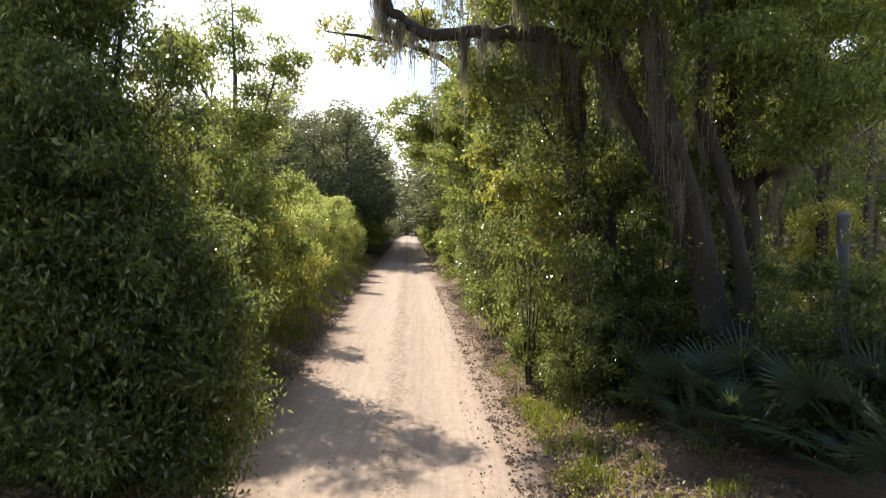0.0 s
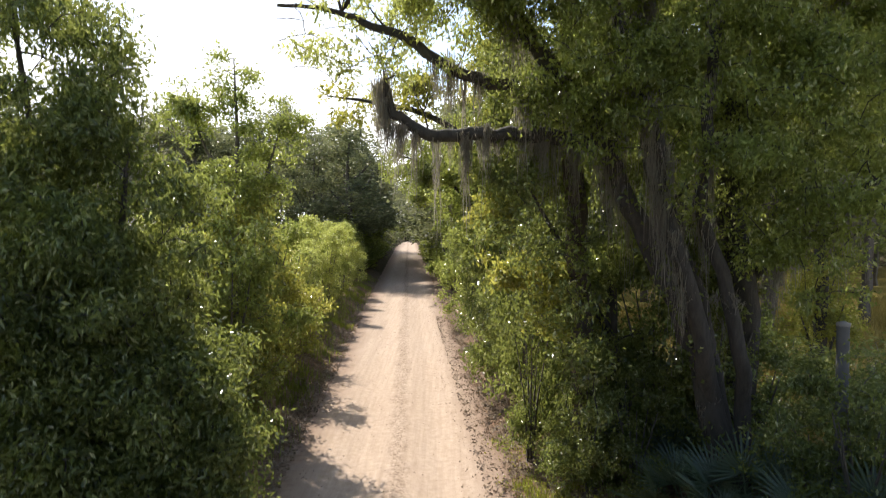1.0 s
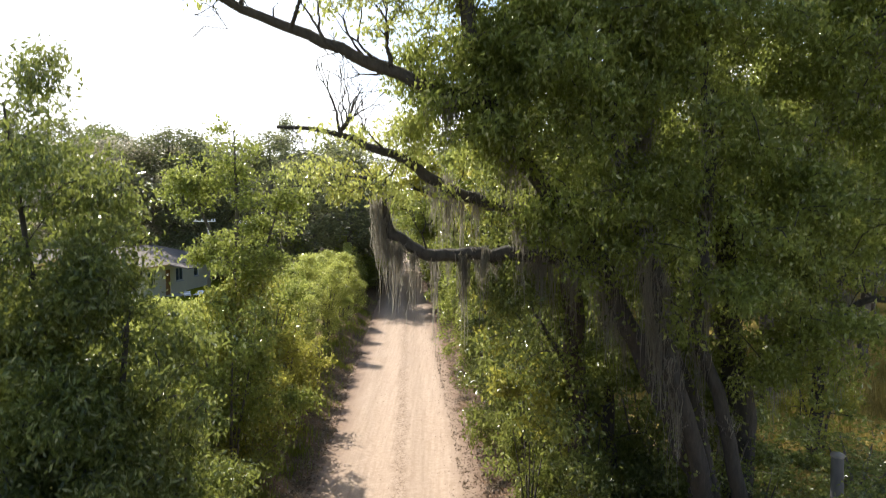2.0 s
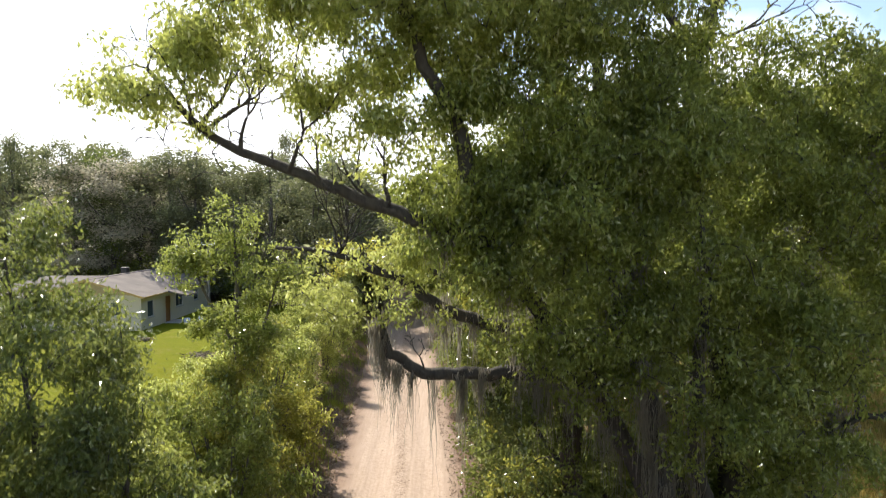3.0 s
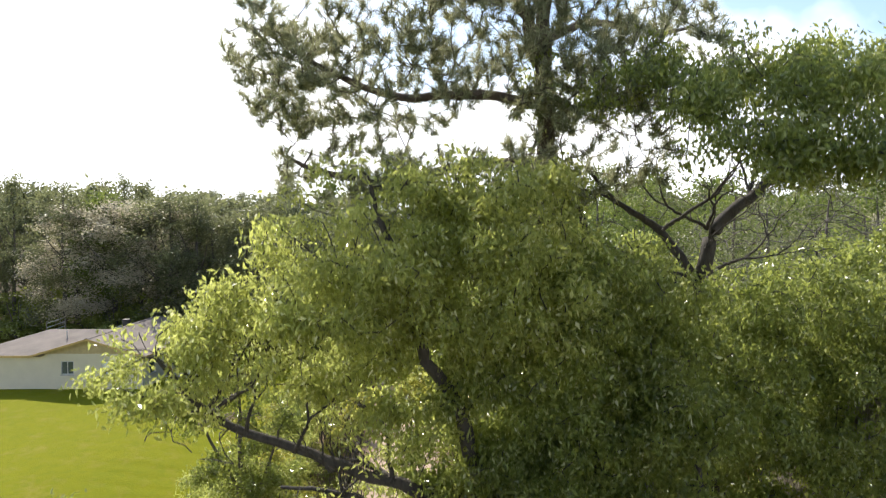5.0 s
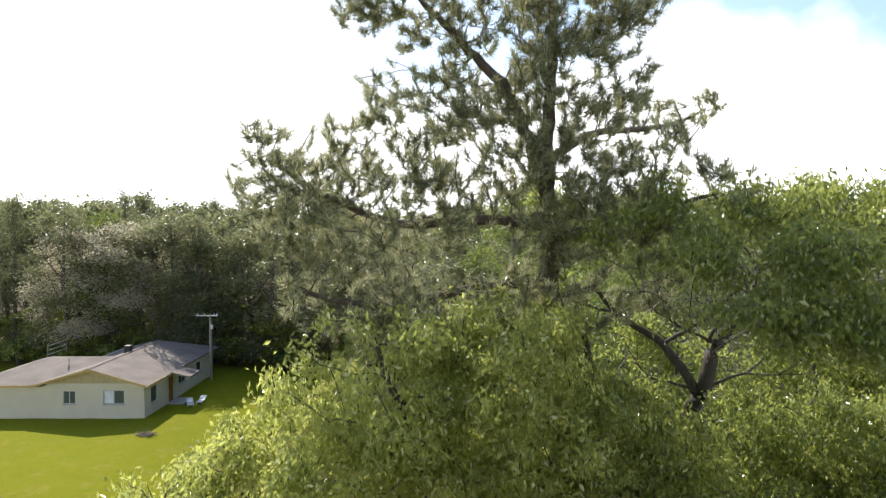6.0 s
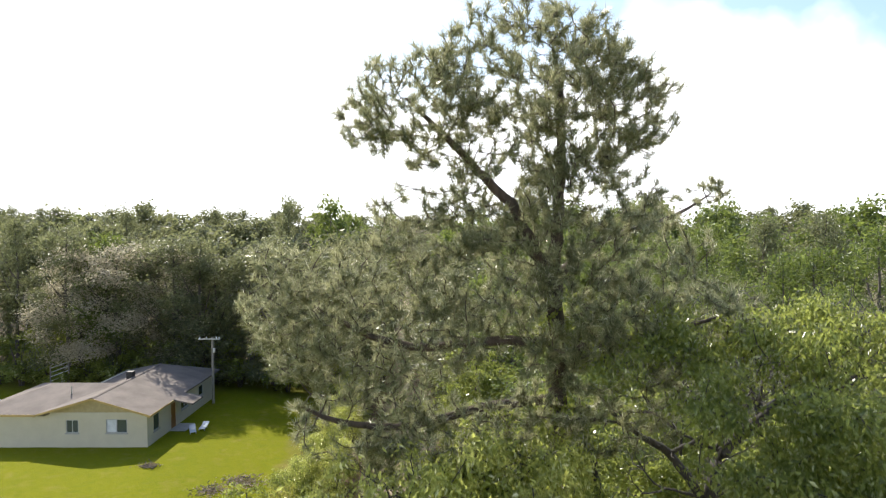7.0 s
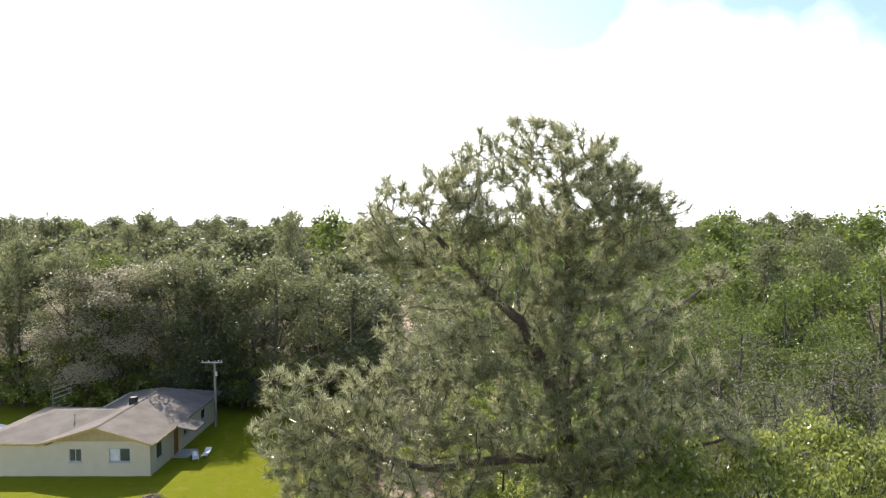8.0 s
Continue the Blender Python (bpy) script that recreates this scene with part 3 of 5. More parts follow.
def pine(name, label, limbs, blobs, n_tips, per, length, seed, group=""):
    rng = np.random.default_rng(seed)
    ob = thing(name, label, "tree", group)
    tips = in_blobs(blobs, n_tips, rng, 0.55)
    paths = grow(limbs, tips, rng, tip_r=0.009, sag=-0.05)
    V, F = tubes(paths, 7)
    part("trunk", np_mesh("trunk", V, F, True), M_PINEBARK, ob)
    axis = np.array([unit(p[-1] - p[-2]) for p, r in paths[len(limbs):]])
    ends = np.array([p[-1] for p, r in paths[len(limbs):]])
    back = np.array([p[-2] * 0.5 + p[-1] * 0.5 for p, r in paths[len(limbs):]])
    axis[:, 2] += 0.9
    axis = unit(axis)
    part("needles", needle_mesh("needles", np.concatenate([ends, back[::4]]), per, length, rng, np.concatenate([axis, axis[::4]])), M_NEEDLE, ob)
    return ob, rng


pine_limbs = [
    ([(2.75, 12.3, 0.1), (2.65, 12.2, 4.0), (2.35, 11.9, 9.0), (2.0, 11.6, 13.0), (1.85, 11.4, 16.4), (1.8, 11.4, 17.4), (1.9, 11.4, 19.0), (1.9, 11.4, 20.6), (1.7, 11.4, 21.7)], [0.24, 0.22, 0.2, 0.18, 0.16, 0.13, 0.1, 0.06, 0.02]),
    ([(1.85, 11.4, 16.4), (1.55, 11.3, 17.4), (1.1, 11.3, 18.5), (0.4, 11.3, 19.2), (-0.3, 11.3, 19.9), (-0.9, 11.3, 20.5)], [0.14, 0.12, 0.1, 0.08, 0.06, 0.02]),
    ([(1.8, 11.4, 17.2), (2.8, 12.4, 17.9), (4.4, 14.0, 18.2), (5.6, 15.2, 18.5), (6.6, 15.9, 19.0)], [0.1, 0.08, 0.06, 0.045, 0.02]),
    ([(1.9, 11.4, 16.0), (0.8, 11.0, 16.2), (-0.8, 10.8, 16.0), (-2.2, 10.7, 16.6), (-3.1, 10.7, 17.2)], [0.1, 0.09, 0.07, 0.05, 0.02]),
    ([(1.95, 11.4, 15.0), (0.6, 11.0, 15.0), (-1.0, 10.8, 14.6), (-2.2, 10.7, 14.8), (-2.8, 10.7, 15.1)], [0.1, 0.08, 0.07, 0.05, 0.02]),
    ([(1.9, 11.4, 15.8), (3.2, 11.0, 16.2), (4.6, 10.8, 16.6)], [0.09, 0.06, 0.03]),
    ([(2.0, 11.4, 14.0), (0.8, 10.8, 13.8), (-0.8, 10.6, 13.4), (-1.6, 10.6, 13.4)], [0.08, 0.06, 0.04, 0.02]),
]
pine_blobs = [(1.3, 11.4, 21.0, 1.9, 1.7, 1.3), (-0.65, 11.3, 20.35, 1.3, 1.3, 1.1), (2.5, 11.4, 20.4, 1.25, 1.2, 1.3), (2.4, 11.4, 18.8, 1.4, 1.2, 0.8), (0.9, 11.3, 19.0, 1.2, 1.2, 0.8),
              (-2.3, 10.8, 17.5, 1.4, 1.0, 0.5), (-2.7, 10.8, 16.8, 1.1, 1.0, 0.6), (-0.5, 10.9, 18.0, 1.2, 1.1, 0.55), (-2.4, 10.7, 16.1, 1.1, 1.1, 0.7), (6.3, 15.7, 19.0, 0.9, 0.7, 0.35), (4.6, 14.2, 18.5, 0.9, 0.8, 0.4), (-1.4, 10.8, 16.3, 2.3, 1.3, 1.0),
              (-1.7, 10.7, 14.8, 1.4, 1.1, 0.6), (0.6, 10.9, 17.3, 1.6, 1.3, 0.8), (2.3, 10.9, 16.5, 1.5, 1.0, 0.9), (1.0, 10.9, 18.2, 1.2, 1.0, 0.5), (3.8, 10.9, 16.7, 1.7, 1.2, 0.8), (0.0, 10.7, 14.1, 1.8, 1.2, 1.2), (2.6, 10.7, 15.4, 1.6, 1.0, 1.2), (3.2, 11.0, 17.8, 1.5, 1.0, 0.6),
              (-1.35, 11.3, 20.1, 0.85, 0.9, 0.6), (3.3, 11.4, 20.3, 0.8, 0.9, 0.9), (-0.8, 11.0, 18.5, 1.0, 0.9, 0.45)]
big_pine, pine_rng = pine("pine_tree", "tall forked longleaf pine with tufted grey-green needles", pine_limbs, pine_blobs, 3300, 48, 0.22, 21)


def vine_mesh(path, n, spread_r, z0, z1, rng):
    """Climbing leaves in patches round a trunk."""
    path = np.array(path, float)
    z = rng.uniform(z0, z1, n)
    keep = np.sin(z * 1.9) + np.sin(z * 4.3 + 1) + rng.normal(size=n) * 0.5 > -0.5
    z = z[keep]
    x, y = np.interp(z, path[:, 2], path[:, 0]), np.interp(z, path[:, 2], path[:, 1])
    a = rng.uniform(0, 6.28, len(z))
    r = 0.2 + spread_r * rng.uniform(0, 1, len(z)) ** 2
    return leaf_mesh("vine", np.stack([x + r * np.cos(a), y + r * np.sin(a), z], 1), 0.11, 0.07, rng, 0.6)


part("vine", vine_mesh(pine_limbs[0][0][:6], 8000, 0.55, 0.4, 17.0, pine_rng), M_OAK, big_pine, "green climbing vine leaves")
part("vine", vine_mesh(oak_limbs[0][0][:5], 1800, 0.45, 0.3, 6.5, oak_rng), M_DARK, oak, "dark climbing vine leaves")

# ---- the dark laurel trees on the near bank ----
for k, (x, y, top, w, seed) in enumerate([(-5.1, 8.4, 9.6, 2.0, 31), (-7.6, 9.4, 9.9, 2.2, 32), (-4.2, 7.9, 5.6, 1.6, 33)]):
    z0 = gz(x, y) - 0.1
    limbs = [([(x, y, z0), (x + 0.1, y, z0 + top * 0.3), (x - 0.5, y + 0.1, z0 + top * 0.62), (x - 0.8, y, top * 0.95)], [0.12, 0.09, 0.05, 0.015]),
             ([(x, y, z0 + 0.2), (x + 0.6, y - 0.2, z0 + top * 0.3), (x + 0.9, y - 0.2, z0 + top * 0.6)], [0.1, 0.07, 0.03])]
    blobs = [(x, y, top * 0.52, w, 1.5, top * 0.2), (x - 0.4, y, top * 0.77, w * 0.7, 1.3, top * 0.2), (x - 0.6, y + 0.1, top * 0.93, w * 0.36, 0.7, top * 0.1), (x + 0.2, y, top * 0.28, w * 1.05, 1.5, top * 0.24)]
    tree("laurel_tree", "dense dark green laurel tree beside the road", limbs, blobs, 860, 104, (0.104, 0.04), 0.28, seed, M_DARK, M_BARK, group="laurels on the bank", shell=0.4, bunch=0.5, droop=0.7)

# ---- roadside shrubs ----
def shrub_model(seed, mat, label, n=125, per=54, leaf=(0.13, 0.063)):
    rng = np.random.default_rng(seed)
    limbs = []
    for k in range(5):
        a = k * 1.26 + rng.uniform(-0.3, 0.3)
        r = rng.uniform(0.5, 0.9)
        limbs.append(([(0.1 * math.cos(a), 0.1 * math.sin(a), -0.2), (0.35 * r * math.cos(a), 0.35 * r * math.sin(a), 1.6), (r * math.cos(a), r * math.sin(a), 3.4)], [0.06, 0.045, 0.015]))
    blobs = [(0, 0, 3.0, 1.3, 1.3, 1.7), (0.5, -0.3, 1.7, 1.5, 1.4, 1.5), (-0.6, 0.4, 3.9, 0.9, 0.9, 1.0), (0.1, 0.1, 0.75, 1.25, 1.25, 0.75)]
    ob, _, _ = tree("shrub", label, limbs, blobs, n, per, leaf, 0.3, seed, mat, M_TWIG, category="shrub", group="roadside shrubs", sides=3, shell=0.3, bunch=0.5, step=0.9)
    return ob


S_LIGHT = shrub_model(41, M_BUSH, "tall yellow-green shrub growing on the road bank")
S_MID = shrub_model(42, M_OAK, "tall green shrub growing on the road bank")
prng = np.random.default_rng(5)
S_DARK = shrub_model(43, M_DARK, "dense dark green shrub under the trees")
S_WEEP = shrub_model(44, M_SPRING, "bright yellow-green shrub on the road bank")
S_FAR = shrub_model(45, M_OAK, "green shrub at the edge of the wood", 60, 26, (0.3, 0.15))
first = {4: S_FAR, 0: S_LIGHT, 1: S_MID, 2: S_DARK, 3: S_WEEP}
used = set()


def put_shrub(kind, x, y, s, sz, turn):
    src = first[kind]
    m = pose(x, y, gz(x, y), 0, 0, turn)
    if kind not in used:
        used.add(kind)
        src.matrix_basis = m
        src.scale = (s, s, sz)
        return
    ob = copy_thing(src, m)
    ob.scale = (s, s, sz)


for y in np.arange(12.2, 62, 2.2):
    x = road_x(y) - 4.5 + prng.uniform(-0.5, 0.4) - 0.004 * y
    put_shrub(int(prng.choice((0, 1, 3), p=(0.45, 0.1, 0.45))), x, y, prng.uniform(0.7, 1.0), prng.uniform(0.75, 1.15), prng.uniform(0, 360))
for y in np.arange(13.0, 40, 3.4):
    x = road_x(y) - 6.3 + prng.uniform(-0.5, 0.5)
    put_shrub(int(prng.choice((0, 1, 3))), x, y, prng.uniform(0.8, 1.1), prng.uniform(0.8, 1.15), prng.uniform(0, 360))
for y in np.arange(13.6, 70, 2.6):
    x = road_x(y) + 4.0 + prng.uniform(-0.3, 0.4)
    put_shrub(4 if y > 40 else int(prng.choice((0, 1, 2), p=(0.0, 0.35, 0.65))), x, y, prng.uniform(0.8, 1.1), prng.uniform(0.8, 1.5), prng.uniform(0, 360))
for x, y, s_, sz in ((4.6, 13.6, 1.0, 1.0), (6.4, 13.6, 1.0, 0.72), (8.6, 12.4, 1.0, 0.55), (6.0, 12.0, 0.8, 0.62), (7.6, 10.6, 0.8, 0.6), (3.6, 12.6, 0.65, 0.6), (10.2, 15.0, 1.2, 0.5),
                     (4.2, 17.5, 1.2, 1.4), (5.6, 9.3, 0.7, 0.55), (6.9, 9.0, 0.75, 0.6), (5.3, 12.3, 0.9, 0.9), (8.2, 9.6, 0.9, 0.65), (3.0, 14.2, 0.9, 1.2), (2.7, 11.9, 0.55, 0.55), (5.9, 8.7, 0.7, 0.66), (2.7, 11.5, 0.5, 0.42), (3.5, 11.2, 0.55, 0.5)):
    put_shrub(2, x, y, s_, sz, prng.uniform(0, 360))
put_shrub(2, 1.9, 13.6, 0.6, 0.8, 40)
put_shrub(1, -5.3, 15.2, 0.95, 1.15, 70)
put_shrub(2, -5.9, 16.6, 1.0, 1.05, 200)
put_shrub(0, -6.0, 18.0, 1.0, 1.25, 160)
put_shrub(1, -6.4, 21.8, 1.0, 1.2, 250)
for side in (-1, 1):
    for y in np.arange(64, 176, 3.6):
        put_shrub(4, road_x(y) + side * prng.uniform(3.9, 4.6), y, 1.1, prng.uniform(0.7, 1.1), prng.uniform(0, 360))
for x, y, s_, sz in ((10.9, 17.8, 0.9, 0.85), (14.5, 24.0, 1.1, 0.9)):
    put_shrub(0, x, y, s_, sz, 40 * x)
# unseen shrubs added beside and behind the camera to block sky light
for x, y, sz in ((-6.8, 3.6, 1.7), (-6.4, 0.6, 1.6), (-6.2, -2.8, 1.8), (-8.6, 2.0, 2.0), (-5.9, -6.5, 1.7), (6.6, 2.6, 1.5), (7.0, -1.0, 1.7), (6.4, -5.0, 1.8), (8.6, 1.0, 2.0)):
    put_shrub(2, x, y, 1.25, sz, 40 * x)
for x in np.arange(-20, 2, 3.0):
    put_shrub(4, x, 184 + prng.uniform(-2, 2), 2.2, prng.uniform(1.6, 2.2), prng.uniform(0, 360))

# ---- a tree that reaches over the road, and the understory behind the oak ----
over_limbs = [([(3.0, 17.6, 0.2), (2.8, 17.5, 3.0), (2.2, 17.4, 5.8), (1.0, 17.3, 7.6), (-0.6, 17.2, 8.5), (-2.2, 17.2, 8.8), (-3.2, 17.1, 8.9)], [0.2, 0.17, 0.14, 0.11, 0.08, 0.05, 0.02]),
              ([(2.2, 17.4, 5.8), (2.0, 17.6, 8.0), (1.8, 17.7, 10.2)], [0.11, 0.08, 0.03])]
over_blobs = [(-2.2, 17.2, 8.7, 1.2, 1.0, 0.7), (-0.6, 17.3, 8.9, 0.8, 0.8, 0.6), (2.2, 17.5, 8.2, 1.8, 1.5, 2.2), (2.0, 17.2, 5.4, 1.2, 1.2, 1.6), (1.9, 17.7, 10.3, 1.3, 1.2, 1.0)]
tree("sweetgum_tree", "light green young tree reaching over the road", over_limbs, over_blobs, 360, 70, (0.15, 0.075), 0.28, 61, M_BUSH, M_BARK, shell=0.3, bunch=0.5)
for x, y, top, seed in ((2.6, 25.5, 10.5, 63), (2.1, 34.0, 11.0, 64)):
    limbs = [([(x, y, 0.2), (x - 0.1, y, 3.4), (x - 0.6, y - 0.1, 6.2), (x - 0.5, y, top)], [0.18, 0.15, 0.1, 0.03]),
             ([(x - 0.3, y, 4.6), (x - 1.8, y - 0.3, 6.6), (x - 3.4, y - 0.4, 7.9), (x - 4.6, y - 0.4, 8.2)], [0.1, 0.07, 0.05, 0.02])]
    blobs = [(x - 4.0, y - 0.4, 8.0, 1.3, 1.2, 0.9), (x - 2.4, y - 0.3, 7.4, 1.5, 1.2, 1.6), (x - 0.6, y, top - 1.2, 1.9, 1.6, 1.6), (x - 0.8, y - 0.2, 5.6, 1.7, 1.4, 1.8)]
    ob, pths, rng = tree("sweetgum_tree", "light green tree with mossy limbs over the road", limbs, blobs, 300, 60, (0.17, 0.085), 0.3, seed, M_OAK, M_BARK, shell=0.3, bunch=0.5)
    tagged(part("spanish_moss", beard_mesh([p[-1] for p, r in pths[2:]], 22, rng, 2.0), M_MOSS, ob, "grey-brown beards of hanging moss"), kind="stuff")
under_limbs = [([(3.6, 12.9, 0.2), (3.5, 12.8, 3.0), (3.2, 12.6, 6.5), (2.8, 12.4, 9.6)], [0.16, 0.13, 0.1, 0.03]), ([(3.5, 12.8, 3.0), (2.4, 12.2, 4.8), (1.5, 11.6, 6.2)], [0.09, 0.06, 0.02]), ([(3.4, 12.7, 4.5), (5.0, 12.4, 6.4), (6.2, 12.2, 7.6)], [0.09, 0.06, 0.02])]
under_blobs = [(2.4, 10.7, 3.4, 0.8, 0.5, 2.0), (1.7, 11.5, 5.9, 1.2, 0.8, 1.8), (2.9, 12.4, 7.8, 2.2, 1.0, 2.0), (5.4, 12.2, 6.6, 2.0, 1.0, 2.0), (4.3, 12.6, 4.2, 2.2, 0.9, 1.6), (0.9, 12.4, 7.9, 1.3, 0.9, 1.2)]
tree("understory_tree", "dark leafy understory tree behind the oak", under_limbs, under_blobs, 560, 84, (0.115, 0.05), 0.28, 62, M_DARK, M_BARK, shell=0.25, bunch=0.55)

slim_limbs = [([(-6.3, 18.4, 0.5), (-6.2, 18.3, 4.0), (-6.0, 18.2, 7.4), (-6.1, 18.2, 10.2)], [0.13, 0.11, 0.07, 0.015]),
              ([(-6.2, 18.3, 4.6), (-5.2, 18.0, 6.6), (-4.6, 17.8, 8.4)], [0.06, 0.045, 0.015]), ([(-6.1, 18.2, 6.0), (-7.0, 18.0, 7.8), (-7.4, 17.9, 9.4)], [0.05, 0.04, 0.012])]
slim_blobs = [(-6.1, 18.2, 9.5, 0.8, 0.8, 1.2), (-4.9, 17.9, 8.0, 1.0, 0.9, 1.1), (-7.2, 18.0, 8.6, 0.8, 0.8, 1.0), (-5.8, 18.0, 6.3, 1.3, 1.0, 1.2)]
tree("young_tree", "slim young green tree above the roadside hedge", slim_limbs, slim_blobs, 230, 52, (0.13, 0.06), 0.28, 65, M_OAK, M_TWIG, shell=0.25, bunch=0.4)
tree("sapling", "bright green sapling leaning out from the wood edge", [([(2.9, 12.8, 0.2), (2.7, 12.7, 2.4), (2.2, 12.5, 3.9), (1.5, 12.3, 4.8)], [0.05, 0.04, 0.03, 0.012])],
     [(1.9, 12.3, 4.4, 1.0, 0.5, 0.55), (2.3, 12.4, 3.5, 0.7, 0.5, 0.5)], 60, 60, (0.13, 0.06), 0.22, 66, M_BUSH, M_TWIG, shell=0.2, bunch=0.3)
# green oaks at the field edge, their crowns clear of the grass
for x, y, top, seed in ((6.4, 17.0, 13.6, 67), (10.6, 17.6, 13.9, 68), (14.6, 19.0, 14.2, 69)):
    limbs = [([(x, y, 0.2), (x + 0.2, y, 4.0), (x - 0.2, y + 0.2, 8.0), (x, y, top - 0.8)], [0.2, 0.16, 0.11, 0.03]),
             ([(x + 0.2, y, 5.0), (x + 1.4, y - 0.4, 7.4), (x + 2.2, y - 0.5, 9.6)], [0.1, 0.07, 0.02]),
             ([(x, y, 5.6), (x - 1.3, y - 0.4, 8.0), (x - 2.0, y - 0.5, 10.0)], [0.1, 0.07, 0.02])]
    blobs = [(x, y, top - 1.5, 1.8, 1.6, 1.4), (x - 1.4, y - 0.3, top - 3.2, 1.6, 1.4, 1.5), (x + 1.5, y - 0.2, top - 3.0, 1.6, 1.4, 1.5), (x, y - 0.6, top - 5.0, 2.2, 1.4, 1.4), (x + 0.4, y, top - 6.6, 1.8, 1.4, 1.0)]
    tree("oak_tree", "round-crowned green oak at the field edge", limbs, blobs, 380, 66, (0.16, 0.075), 0.34, seed, M_OAK, M_BARK, group="oaks at the field edge", shell=0.35, bunch=0.6)

# ---- the woods ----
def wood_model(seed, mat, label, n=125, per=56, leaf=(0.28, 0.145), tall=16.0, w=3.4, low=0.12, n_bare=0):
    rng = np.random.default_rng(seed)
    limbs = [([(0, 0, -0.5), (0.2, 0.1, tall * 0.3), (-0.1, 0.2, tall * 0.6), (0.1, 0, tall * 0.93)], [0.28, 0.22, 0.14, 0.03])]
    for k in range(5):
        a = k * 1.26 + rng.uniform(-0.4, 0.4)
        z = tall * rng.uniform(0.25, 0.6)
        limbs.append(([(0.1, 0.1, z), (w * 0.45 * math.cos(a), w * 0.45 * math.sin(a), z + tall * 0.1), (w * 0.8 * math.cos(a), w * 0.8 * math.sin(a), z + tall * 0.22)], [0.12, 0.08, 0.03]))
    blobs = []
    for k in range(13):
        f = (k + 0.5) / 13
        a = k * 2.4 + rng.uniform(-0.5, 0.5)
        r = w * (0.75 * math.sin(math.pi * min(1, 0.22 + 0.78 * f)) + 0.05)
        blobs.append((r * math.cos(a), r * math.sin(a), tall * (low + (0.93 - low) * f), w * rng.uniform(0.34, 0.5), w * rng.uniform(0.34, 0.5), tall * rng.uniform(0.055, 0.09)))
    ob, _, _ = tree("wood_tree", label, limbs, blobs, n, per, leaf, 0.85, seed, mat, M_TWIG, group="trees of the wood", sides=3, tip_r=0.02, shell=0.45, bare=blobs, n_bare=n_bare, step=1.2)
    return ob


woods = [wood_model(51, M_FOREST, "tall grey-green tree in the wood"), wood_model(52, M_FOREST2, "tall green leafy tree in the wood"),
         wood_model(53, M_PALE, "pale blossoming tree at the wood edge", 150, 80, (0.2, 0.11), low=0.22), wood_model(54, M_FOREST, "slim grey-green tree in the wood", 100, w=2.3, low=0.3),
         wood_model(55, M_FOREST2, "broad green tree in the wood", 70, 22, (0.62, 0.34), w=4.0, low=0.45), wood_model(56, M_FOREST, "broad grey-green tree in the wood", 70, 22, (0.62, 0.34), w=3.6, low=0.45),
         wood_model(57, M_FOREST, "half-bare twiggy grey tree at the field edge", 120, 60, (0.11, 0.055), tall=14.5, low=0.4, n_bare=190),
         wood_model(58, M_FOREST2, "full green leafy tree at the field edge", 160, 84, (0.18, 0.09), w=3.8, low=0.35)]
placed = set()


def put_wood(k, x, y, s, sz, turn):
    m = pose(x, y, gz(x, y), 0, 0, turn)
    if k not in placed:
        placed.add(k)
        ob = woods[k]
        ob.matrix_basis = m
    else:
        ob = copy_thing(woods[k], m)
    ob.scale = (s, s, sz)


wr = np.random.default_rng(8)
for row in range(3):
    y0 = 65 + row * 7
    for x in np.arange(-78, 64, 5.4):
        xx, yy = x + wr.uniform(-1.8, 1.8), y0 + wr.uniform(-2.5, 2.5)
        if abs(xx - road_x(yy)) < 3.8:
            continue
        k = int(wr.choice(4, p=[0.44, 0.16, 0.10, 0.30] if xx < 0 else [0.25, 0.55, 0.05, 0.15]))
        if row > 0:
            k = 5 if xx < 0 else 4
        put_wood(k, xx, yy, wr.uniform(0.85, 1.3), wr.uniform(0.82, 1.14), wr.uniform(0, 360))
for x, y, s_, sz in ((-33, 62.5, 1.3, 0.95), (-37.5, 63, 1.2, 0.92), (-28.5, 65, 1.2, 0.95)):
    put_wood(2, x, y, s_, sz, 40 * x)
for x, y, s_, sz in ((-24.0, 64.0, 1.25, 0.86), (-27.5, 62.8, 1.3, 1.0), (-31.5, 64.0, 1.2, 0.9), (-20.5, 65, 1.2, 0.9)):
    put_wood(0, x, y, s_, sz, 33 * x)
for y in np.arange(24, 62, 7.5):
    for x in np.arange(4.6 + 0.02 * y, 12 + 0.66 * y, 6.6):
        if y < 28 and x > 9:
            continue
        xx, yy = x + wr.uniform(-2, 2), y + wr.uniform(-2.2, 2.2)
        put_wood(7 if y < 42 else int(wr.choice(4, p=[0.2, 0.6, 0.03, 0.17])), xx, yy, wr.uniform(0.85, 1.35), wr.uniform(0.7, 1.08) * (0.8 if y < 34 else 1.0 if y < 42 else 1.18), wr.uniform(0, 360))
for x, y, s_, sz in ((11.5, 22, 1.1, 1.02), (15.5, 25, 1.2, 1.05), (13.5, 29, 1.2, 1.08), (19, 28, 1.1, 1.0), (9.0, 21, 0.9, 0.9), (18.0, 22, 1.1, 0.9)):
    put_wood(6, x, y, s_, sz, 50 * x)
for k, y in enumerate(np.arange(46, 100, 5.5)):
    for side in (-1, 1):
        x = road_x(y) + side * (4.2 + wr.uniform(0, 0.7)) - (0.8 if side < 0 else 0)
        if side > 0 or y > 58:
            put_wood(3, x, y + side * 1.2, wr.uniform(1.4, 1.7), wr.uniform(0.75, 1.0), wr.uniform(0, 360))
